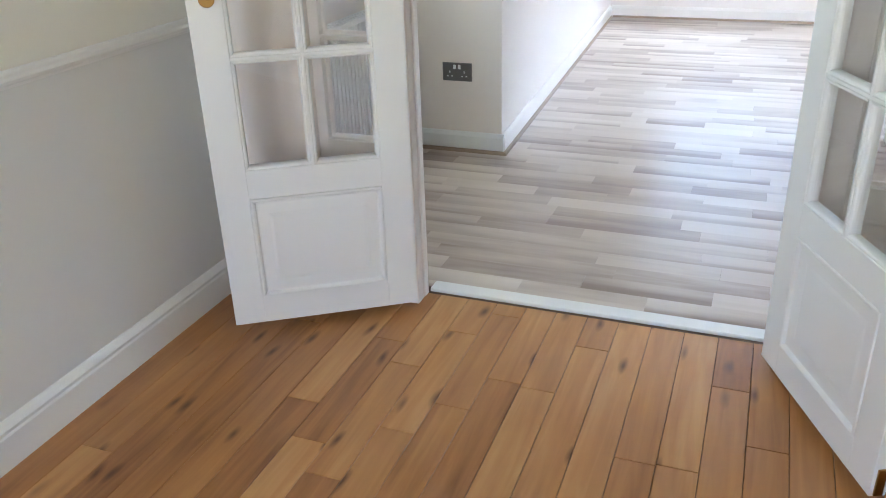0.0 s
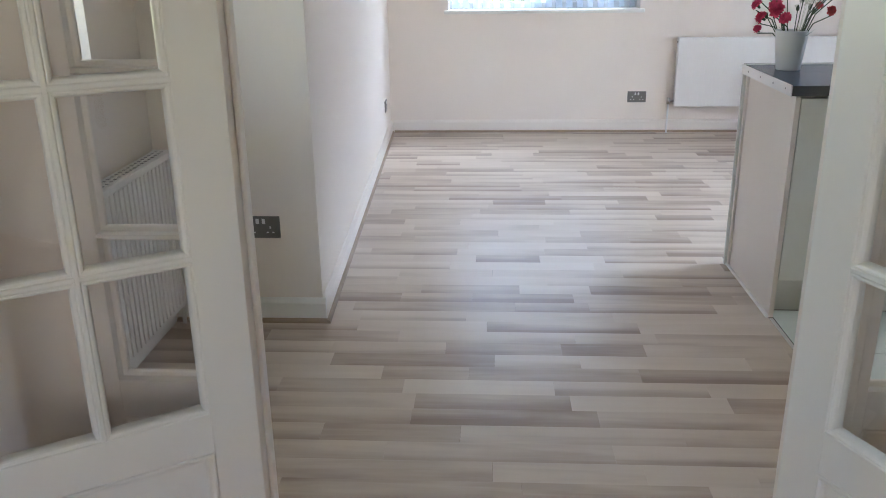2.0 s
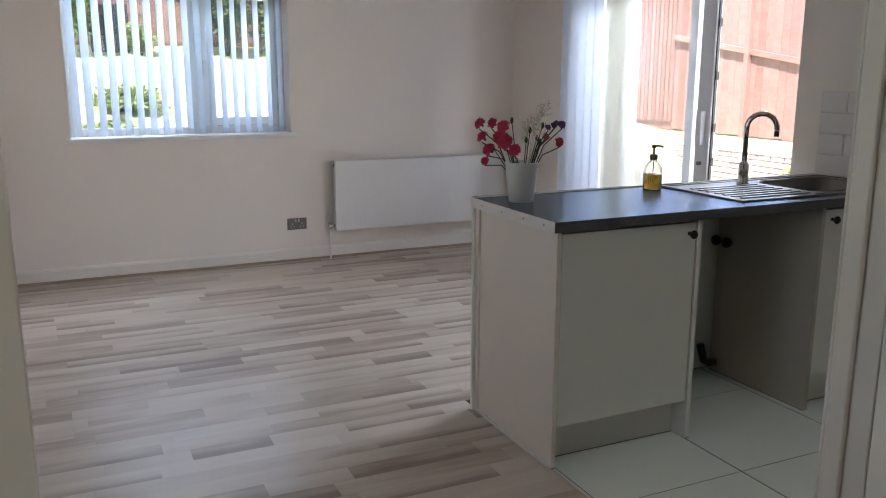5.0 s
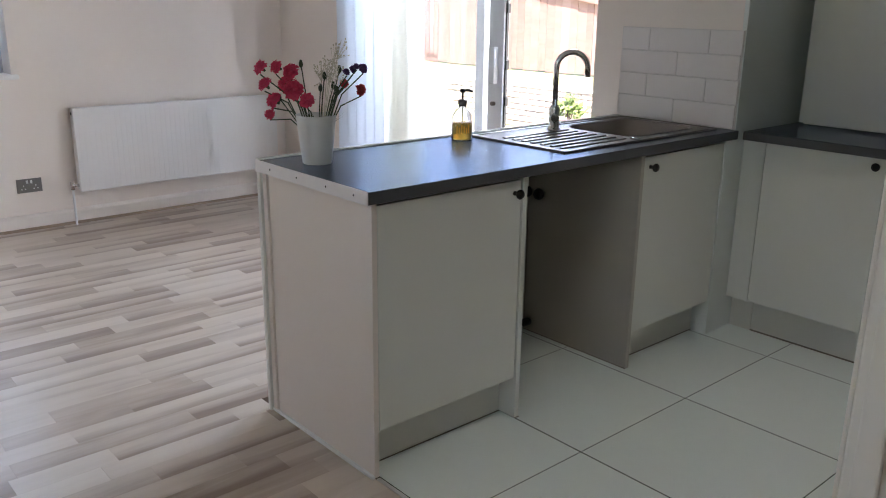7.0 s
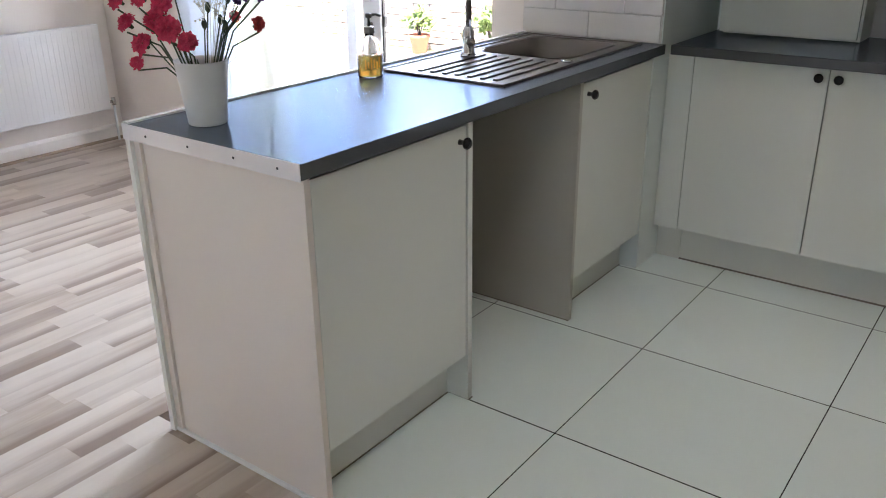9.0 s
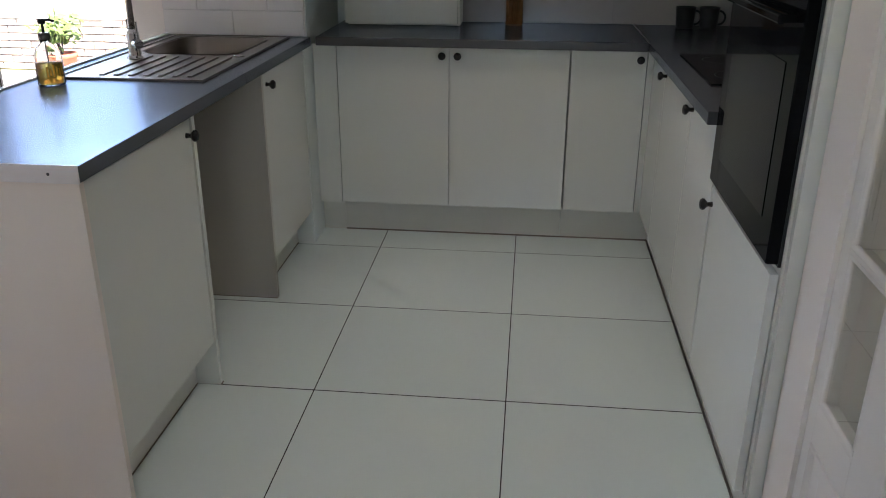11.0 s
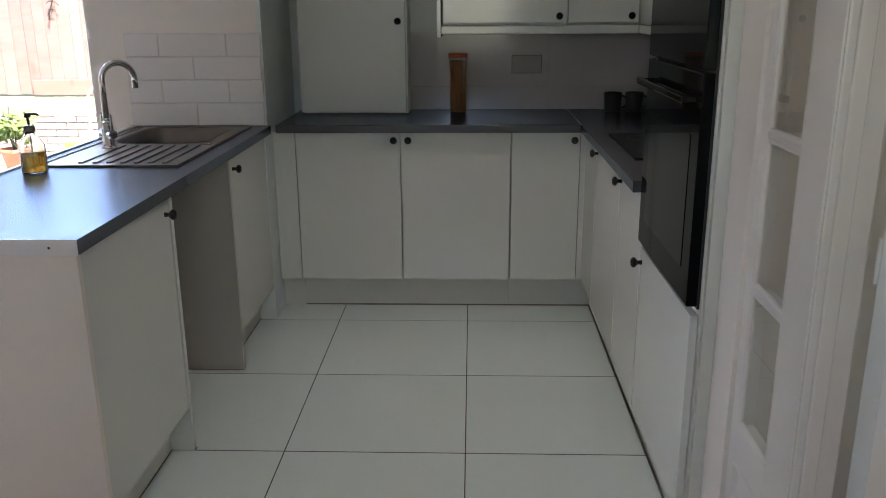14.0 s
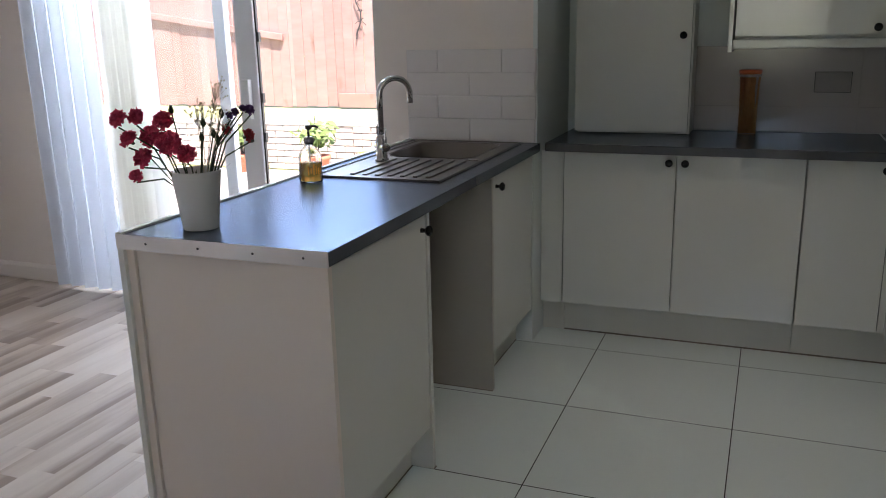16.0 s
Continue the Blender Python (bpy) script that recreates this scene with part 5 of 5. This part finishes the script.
for i in range(7):
    tip = Vector((VX, VY, 1.046 + rng.uniform(0.15, 0.27))) + right * rng.uniform(0.015, 0.085) + deep * rng.uniform(-0.02, 0.03)
    base = Vector((VX, VY, 1.0)) + right * 0.02
    tube(bm, [base, base.lerp(tip, 0.6) + Vector((0, 0, 0.01)), tip], 0.0009, 4)
    for k in range(16):
        p = tip + Vector((rng.uniform(-0.025, 0.025), rng.uniform(-0.025, 0.025), rng.uniform(-0.06, 0.015)))
        tube(bm, [base.lerp(tip, 0.8), p], 0.0005, 3)
        bmesh.ops.create_icosphere(bm, subdivisions=1, radius=0.0028, matrix=Matrix.Translation(p))
part("gypsophila", bm, WISP, vase, "dry wispy filler flowers")
bm = bmesh.new()
for i in range(9):
    u = rng.uniform(-1, 1)
    b0 = Vector((VX, VY, 1.02)) + right * u * 0.04
    tip = b0 + right * (u * 0.07 + 0.01) + Vector((0, 0, rng.uniform(0.02, 0.07))) + deep * rng.uniform(-0.05, 0.03)
    s = (tip - b0).cross(Vector((0, 0, 1))).normalized() * 0.005
    v0, v1, v2, v3 = bm.verts.new(b0), bm.verts.new(b0.lerp(tip, 0.4) + s), bm.verts.new(tip), bm.verts.new(b0.lerp(tip, 0.4) - s)
    bm.faces.new((v0, v1, v2, v3))
part("foliage", bm, STEM, vase, "thin grey-green leaves")

# ---- outdoors ----


def ground_z(x, y):
    """Patio level by the house, raised lawn beyond the low wall, rising towards the far end."""
    if x > 7.95:
        return 0.34 + max(0, y - 15) * 0.10
    return -0.14 + max(0.0, min(2.1, (y - 11.0) * 0.235))


bm = bmesh.new()
xs = [-400, -60, -20] + [-12 + i for i in range(20)] + [7.90, 8.02] + [9 + i for i in range(8)] + [20, 30, 60, 400]
ys = [-400, -60, -10] + [-4 + i for i in range(13)] + [9 + i * 0.5 for i in range(30)] + [25, 30, 60, 400]
grid = [[bm.verts.new((x, y, ground_z(x, y) - (0.12 if (-1.4 < x < 3.8 and -3 < y < 8.7) else 0))) for x in xs] for y in ys]
for r, s in zip(grid, grid[1:]):
    for i in range(len(xs) - 1):
        bm.faces.new((r[i], r[i + 1], s[i + 1], s[i]))
setting("ground", bm, LAWN, "sunlit lawn rising away from the house", "ground")

# low whitewashed brick retaining wall
wall = thing("garden_wall", "low whitewashed brick retaining wall", "garden wall", (7.8, 9, -0.14), kind="structure")
part("core", obox(7.80, 7.93, 5.6, 12.0, -0.18, 0.37), WHITE_GROUT, wall)
brick_me = mesh_from("brick", obox(-0.05, 0.0, -0.105, 0.105, -0.031, 0.031, 0.004, 1), BRICKW)
rng = random.Random(2)
for r in range(7):
    for i in range(29):
        y = 5.72 + i * 0.222 + (0.111 if r % 2 else 0)
        ob = new("brick", brick_me)
        ob.parent = wall
        ob.matrix_parent_inverse = wall.matrix_basis.inverted()
        ob.matrix_basis = Matrix.Translation((7.80 + rng.uniform(-0.006, 0.006), y, -0.10 + r * 0.073)) @ Matrix.Rotation(rng.uniform(-0.02, 0.02), 4, "X")
part("coping", obox(7.74, 7.99, 5.55, 12.05, 0.372, 0.41, 0.01), PAVING, wall)


# fences: vertical boards along the side, lapped boards along the far end
def board_fence(label, x, y0, y1, z0, z1):
    ob = thing("fence", label, "fence", (x, (y0 + y1) / 2, z0))
    rng = random.Random(4)
    y = y0
    meshes = [mesh_from("board", obox(-0.009, 0.009, 0.001, w, 0, z1 - z0, 0.003, 1), FENCE) for w in (0.13, 0.15, 0.17)]
    while y < y1:
        k = rng.randrange(3)
        b = new("board", meshes[k])
        b.parent = ob
        b.matrix_parent_inverse = ob.matrix_basis.inverted()
        b.matrix_basis = Matrix.Translation((x + rng.uniform(-0.006, 0.006), y, z0 + rng.uniform(-0.01, 0.01)))
        y += (0.13, 0.15, 0.17)[k] + 0.002
    return ob


f1 = board_fence("weathered red-brown board fence in full sun", 10.0, 10.25, 22.0, 0.36, 2.65)
f0 = board_fence("lower red-brown board fence in full sun", 10.0, 2.0, 10.2, 0.36, 1.84)
SLOPE = math.atan(0.155)
for a, b in ((10.45, 12.96), (13.06, 14.8)):
    L = (b - a) / math.cos(SLOPE)
    bm = obox(-0.0275, 0.0275, 0, L, -0.045, 0.045, 0.004)
    bmesh.ops.rotate(bm, verts=bm.verts[:], cent=(0, 0, 0), matrix=Matrix.Rotation(SLOPE, 3, "X"))
    part("rail", moved(bm, 9.958, a, 1.32 + 0.155 * (a - 10.45)), FENCE, f1)
part("post", obox(9.90, 9.99, 12.965, 13.055, 0.3, 2.75, 0.004), FENCE, f1)
for k in range(16):
    y = 14.8 + k * 0.115
    part("cover_board", obox(9.955, 9.99, y, y + 0.085, 0.5, 2.75, 0.003), FENCE, f1)
part("gravel_board", obox(9.93, 9.985, 7.0, 9.6, 0.36, 0.55, 0.004), FENCE_DULL, f0)

f2 = thing("fence", "lapped brown panel fence across the garden end", "fence", (2, 19.5, 1.8))
lap = mesh_from("slat", obox(-0.9, 0.9, -0.010, 0.010, 0, 0.15, 0.003, 1), FENCE_DULL)
rng = random.Random(8)
for p in range(7):
    for r in range(11):
        b = new("slat", lap)
        b.parent = f2
        b.matrix_parent_inverse = f2.matrix_basis.inverted()
        b.matrix_basis = Matrix.Translation((-3.2 + p * 1.9, 19.5 - 0.012 * (r % 2), 1.80 + r * 0.128)) @ Matrix.Rotation(rng.uniform(-0.006, 0.006), 4, "Y") @ Matrix.Rotation(0.06, 4, "X")
    part("post", obox(-4.2 + p * 1.9, -4.1 + p * 1.9, 19.44, 19.56, 1.7, 3.4, 0.004), FENCE_DULL, f2)


def shrub(name, label, at, rx, ry, rz, n, leaf, seed, trunk=0.3, mat=LEAF_DARK):
    ob = thing(name, label, "shrub", at)
    rng = random.Random(seed)
    bm = bmesh.new()
    x, y, z = at
    for i in range(7):
        a = rng.uniform(0, 6.28)
        tube(bm, [(x, y, z - 0.05), (x + 0.2 * rx * math.cos(a), y + 0.2 * ry * math.sin(a), z + trunk), (x + 0.7 * rx * math.cos(a), y + 0.7 * ry * math.sin(a), z + trunk + rz * rng.uniform(0.6, 1.4))], [0.03 * rx + 0.004, 0.02 * rx + 0.003, 0.003], 6)
    part("branches", bm, SHED, ob)
    vs, fs = [], []
    hubs = [Vector((rng.gauss(0, 0.45) * rx, rng.gauss(0, 0.45) * ry, trunk + rz + rng.gauss(0, 0.42) * rz)) for _ in range(26)]
    for i in range(n):
        h = rng.choice(hubs)
        c = Vector(at) + h + Vector((rng.gauss(0, 0.22) * rx, rng.gauss(0, 0.22) * ry, rng.gauss(0, 0.2) * rz))
        c.z = max(c.z, z + 0.02)
        d = Vector((rng.gauss(0, 1), rng.gauss(0, 1), rng.gauss(0, 0.7))).normalized()
        s = d.orthogonal().normalized()
        L = leaf * rng.uniform(0.6, 1.4)
        k = len(vs)
        vs += [c, c + d * L * 0.5 + s * L * 0.28, c + d * L, c + d * L * 0.5 - s * L * 0.28]
        fs.append((k, k + 1, k + 2, k + 3))
    me = bpy.data.meshes.new("leaves")
    me.from_pydata(vs, [], fs)
    me.materials.append(mat)
    lv = new("leaves", me)
    lv.parent = ob
    lv.matrix_parent_inverse = ob.matrix_basis.inverted()
    tagged(lv, kind="stuff")
    return ob


# first clump is made up: it stands for a patch of grass in tree shade
shrub("bush", "leafy clump standing in for a shaded lawn patch", (0.62, 15.2, 0.84), 0.42, 0.4, 0.13, 4200, 0.06, 21, 0.06, LEAF)
shrub("bush", "small leafy bush low on the lawn", (0.34, 14.0, 0.56), 0.24, 0.2, 0.07, 1500, 0.06, 26, 0.06, LEAF)
shrub("bush", "tall green shrub before the garden fence", (0.05, 18.6, 1.62), 0.5, 0.4, 0.95, 4600, 0.09, 22, 0.3, LEAF)
shrub("bush", "dense dark green hedge at the garden end", (2.75, 18.7, 1.66), 0.42, 0.4, 0.75, 4800, 0.09, 23)
shrub("bush", "dark green hedge beside the fence", (3.7, 18.9, 1.70), 0.6, 0.4, 0.9, 4200, 0.10, 24)
shrub("bush", "small green plant before the fence", (1.22, 18.7, 1.66), 0.22, 0.25, 0.22, 1500, 0.07, 25, 0.08, LEAF)
shrub("bush", "pale leafy climber above the fence", (2.15, 19.2, 2.2), 0.28, 0.25, 0.5, 1800, 0.08, 27, 0.3, LEAF)
tagged(part("garden_shed", obox(0.42, 1.06, 18.9, 19.3, 1.6, 2.55, 0.02), SHED), "dark timber store against the fence", "shed")


def potted(at, s, seed):
    x, y, z = at
    pot = thing("plant_pot", "terracotta pot standing on the patio", "plant pot", at)
    part("pot", lathe(bmesh.new(), [(0.085 * s, z), (0.12 * s, z + 0.19 * s), (0.135 * s, z + 0.195 * s), (0.135 * s, z + 0.235 * s), (0.115 * s, z + 0.235 * s), (0.11 * s, z + 0.2 * s), (0, z + 0.19 * s)], (x, y, 0), 24), TERRA, pot, smooth=True)
    shrub("pot_plant", "leafy green plant growing in a terracotta pot", (x, y, z + 0.19 * s), 0.14 * s, 0.14 * s, 0.12 * s, 260, 0.08 * s, seed, 0.12 * s, LEAF)


potted((7.35, 8.50, -0.14), 1.05, 31)
potted((7.50, 9.55, -0.14), 0.9, 32)
st = thing("stone_edging", "low wall of grey stone blocks on the patio", "garden wall", (6.2, 10.2, -0.14))
for i, (x, y, h) in enumerate(((5.75, 9.55, 0.22), (5.98, 9.98, 0.25), (6.22, 10.42, 0.25), (6.46, 10.86, 0.30), (6.70, 11.30, 0.30))):
    bm = obox(-0.14, 0.14, -0.235, 0.235, 0, h, 0.02)
    bmesh.ops.rotate(bm, verts=bm.verts[:], cent=(0, 0, 0), matrix=Matrix.Rotation(-0.5, 3, "Z"))
    part("stone_block", moved(bm, x, y, -0.14), SLATE, st)

# white metal garden chair, a yellow tub and a dry creeper on the fence
ch = thing("garden_chair", "white painted metal garden chair on the patio", "chair", (7.15, 7.5, -0.14))
CX, CY, CZ = 7.15, 7.42, -0.14
hoop = [(CX - 0.02, CY - 0.20, CZ + 0.42), (CX, CY - 0.22, CZ + 0.68)] + [(CX + 0.01, CY - 0.22 * math.cos(math.pi * k / 10), CZ + 0.70 + 0.20 * math.sin(math.pi * k / 10)) for k in range(11)] + [(CX - 0.02, CY + 0.20, CZ + 0.42)]
part("back_hoop", tube(bmesh.new(), hoop, 0.011, 8), UPVC, ch, smooth=True)
for k in (-0.12, -0.04, 0.04, 0.12):
    part("back_spindle", rod(bmesh.new(), (CX - 0.02, CY + k, CZ + 0.43), (CX + 0.01, CY + k, CZ + 0.70 + 0.19 * math.sqrt(1 - (k / 0.22) ** 2)), 0.006), UPVC, ch)
part("seat", lathe(bmesh.new(), [(0.205, CZ + 0.42), (0.215, CZ + 0.43), (0.205, CZ + 0.445)], (CX - 0.19, CY, 0), 24), UPVC, ch, smooth=True)
for dx, dy in ((-0.36, -0.15), (-0.36, 0.15), (-0.04, -0.17), (-0.04, 0.17)):
    part("leg", rod(bmesh.new(), (CX + dx, CY + dy * 1.15, CZ), (CX + dx * 0.95, CY + dy, CZ + 0.425), 0.010), UPVC, ch)
YEL = material("yellow_plastic", (0.62, 0.40, 0.05), 0.5, var=0.1)
tub = thing("tub", "small yellow plastic tub on the patio", "tub", (7.3, 7.85, -0.14))
part("body", lathe(bmesh.new(), [(0.09, -0.139), (0.12, 0.16), (0.125, 0.165), (0.115, 0.165), (0.105, 0.12), (0, 0.11)], (7.3, 7.85, 0), 20), YEL, tub, smooth=True)
tw = thing("creeper", "dry leafless creeper hanging on the fence", "creeper", (9.94, 9.28, 1.8))
rng = random.Random(14)
pts = [(9.95, 9.30, 1.84), (9.94, 9.27, 1.74), (9.94, 9.21, 1.62), (9.945, 9.22, 1.50), (9.94, 9.27, 1.38), (9.945, 9.29, 1.28)]
part("stem", tube(bmesh.new(), pts, 0.008, 6), SHED, tw)
for k in range(1, 5):
    for j in range(3):
        q = Vector(pts[k]) + Vector((0, rng.uniform(-0.10, 0.10), rng.uniform(-0.08, 0.08)))
        part("twig", tube(bmesh.new(), [pts[k], (Vector(pts[k]) + q) / 2 + Vector((0, 0, 0.02)), q], 0.005, 5), SHED, tw)

# paving slabs
pav = setting("pavement", obox(3.45, 7.76, 4.0, 12.0, -0.2, -0.148), WHITE_GROUT, "pale paved patio beside the house", "paving")
slab = mesh_from("slab", obox(-0.297, 0.297, -0.297, 0.297, -0.03, 0.012, 0.005, 1), PAVING)
rng = random.Random(6)
for i in range(7):
    for j in range(13):
        ob = new("slab", slab)
        ob.parent = pav
        ob.matrix_basis = Matrix.Translation((3.76 + i * 0.6, 4.3 + j * 0.6, -0.148 + rng.uniform(-0.003, 0.003)))

# ---- wall tiles behind the sink ----
bk = setting("tile_backing", obox(RIGHT - 0.004, RIGHT - 0.0005, PIER + 0.004, 5.56, 0.903, 1.306), TILE_GROUT, "grout behind the wall tiles", "tiles")
th, tw = 0.0985, 0.2985
tcache = {}
for r in range(4):
    z = 0.905 + r * 0.1005
    edges = []
    cur = 5.558
    first_w = 0.15 if r % 2 else 0.30
    while cur > PIER + 0.01:
        w = first_w if cur > 5.55 else 0.30
        lo = max(cur - w, PIER + 0.004)
        edges.append((lo, cur))
        cur = lo
    for lo, hi in edges:
        w = round(hi - lo, 3)
        if w not in tcache:
            tcache[w] = mesh_from("tile", obox(-0.004, 0.004, 0.0008, w - 0.0008, 0.0, th, 0.002, 1), WALL_TILE)
        ob = new("tile", tcache[w])
        ob.parent = bk
        ob.matrix_basis = Matrix.Translation((RIGHT - 0.008, lo, z))
# tiles behind the kitchen worktop
bk2 = setting("tile_backing_kitchen", obox(KIT_X - 0.004, KIT_X - 0.0005, KIT_Y + 0.01, 4.345, 0.903, 1.290), TAUPE_GROUT, "grout behind the kitchen wall tiles", "tiles")
for z0, z1 in ((0.9045, 1.018), (1.0188, 1.289)):
    for y0, y1 in ((3.6440, 4.3440), (2.9440, 3.6432)):
        part("tile", obox(KIT_X - 0.008, KIT_X - 0.0038, y0, y1, z0, z1, 0.0006, 1), TAUPE_TILE, bk2)

# ---- floor tiles ----
ft = setting("floor_tiles", obox(1.255, KIT_X, KIT_Y, 5.54, -0.0118, -0.0015), GROUT, "grouted kitchen tile bed", "floor")
XL = [1.258, 1.851, 2.4505, 3.050, KIT_X]
YL = [2.95, 3.449, 4.0485, 4.648, 5.248, 5.538]
for x0, x1 in zip(XL, XL[1:]):
    for y0, y1 in zip(YL, YL[1:]):
        part("floor_tile", obox(x0 + 0.0028, x1 - 0.0028, y0 + 0.0017, y1 - 0.0017, -0.0015, 0.0, 0.0006, 1), TILE, ft)
setting("floor_trim", obox(1.243, 1.2565, 3.545, 4.945, -0.011, 0.0006, 0.0005), ALU, "thin metal strip between laminate and tiles", "trim")

# ---- laminate strips ----
lam = setting("floor_laminate", obox(-1.12, RIGHT, DOOR_Y1 - 0.03, FAR, -0.0119, -0.0022), LIP, "bed of the grey laminate floor", "floor")
rng = random.Random(12)
SW = 0.0957
near, rest = [], []
y = 3.5005
row = 0
while y < FAR - 0.01:
    y1 = 3.542 if row == 0 else min(y + SW, FAR - 0.001)
    xmax = 1.241 if y < 5.56 else RIGHT - 0.001
    x = -1.119 - rng.uniform(0, 0.35)
    while x < xmax:
        L = rng.choice((0.30, 0.42, 0.50, 0.58, 0.66))
        a, b = max(x, -1.119), min(x + L, xmax)
        if b - a > 0.02:
            (near if (-0.62 < a < 1.25 and y < 7.0) else rest).append((a, b, y, y1))
        x += L
    y = y1
    row += 1


def strip_uv(me, corners):
    """Lays u along and v across each strip; corners holds the four vertices' uv, repeated."""
    layer = me.uv_layers.new(name="UVMap")
    for lp in me.loops:
        layer.data[lp.index].uv = corners(lp.vertex_index)


cache = {}
for a, b, y0, y1 in near[:300]:
    key = (round(b - a, 3), round(y1 - y0, 4))
    if key not in cache:
        cache[key] = mesh_from("laminate_strip", obox(0.0002, key[0] - 0.0002, 0.0002, key[1] - 0.0002, -0.002, 0.0), LAMINATE)
        me = cache[key]
        strip_uv(me, lambda v: (me.vertices[v].co.x / key[0], me.vertices[v].co.y / key[1]))
    ob = new("laminate_strip", cache[key])
    ob.parent = lam
    ob.matrix_basis = Matrix.Translation((a, y0, 0))
vs, fs = [], []
for a, b, y0, y1 in near[300:] + rest:
    k = len(vs)
    for z in (-0.002, 0.0):
        vs += [(a + 0.0002, y0 + 0.0002, z), (b - 0.0002, y0 + 0.0002, z), (b - 0.0002, y1 - 0.0002, z), (a + 0.0002, y1 - 0.0002, z)]
    fs += [(k + 4, k + 5, k + 6, k + 7), (k, k + 1, k + 5, k + 4), (k + 1, k + 2, k + 6, k + 5), (k + 2, k + 3, k + 7, k + 6), (k + 3, k, k + 4, k + 7)]
me = bpy.data.meshes.new("laminate_strips")
me.from_pydata(vs, [], fs)
me.materials.append(LAMINATE_REST)
strip_uv(me, lambda v: ((0, 0), (1, 0), (1, 1), (0, 1))[v % 4])
ob = new("laminate_strips", me)
ob.parent = lam
tagged(ob, kind="stuff")

# ---- oak boards ----
oak = setting("floor_oak", obox(-0.98, 1.22, BACK, 3.455, -0.0119, -0.006), LIP, "bed of the oak board floor", "floor")
rng = random.Random(9)
BW = 0.098
x = -0.979
first_w = 0.0165
cache = {}
while x < 1.219:
    x1 = min(x + (first_w if x == -0.979 else BW), 1.219)
    y = BACK - rng.uniform(0, 0.8)
    while y < 3.454:
        L = rng.choice((0.5, 0.7, 0.9, 1.2, 1.5))
        a, b = max(y, BACK), min(y + L, 3.454)
        if b - a > 0.03:
            key = (round(x1 - x, 4), round(b - a, 3))
            if key not in cache:
                cache[key] = mesh_from("oak_board", obox(0.0008, key[0] - 0.0008, 0.0007, key[1] - 0.0007, -0.006, 0.0, 0.0012, 1), OAK)
            ob = new("oak_board", cache[key])
            ob.parent = oak
            ob.matrix_basis = Matrix.Translation((x, a, 0))
        y += L
    x = x1
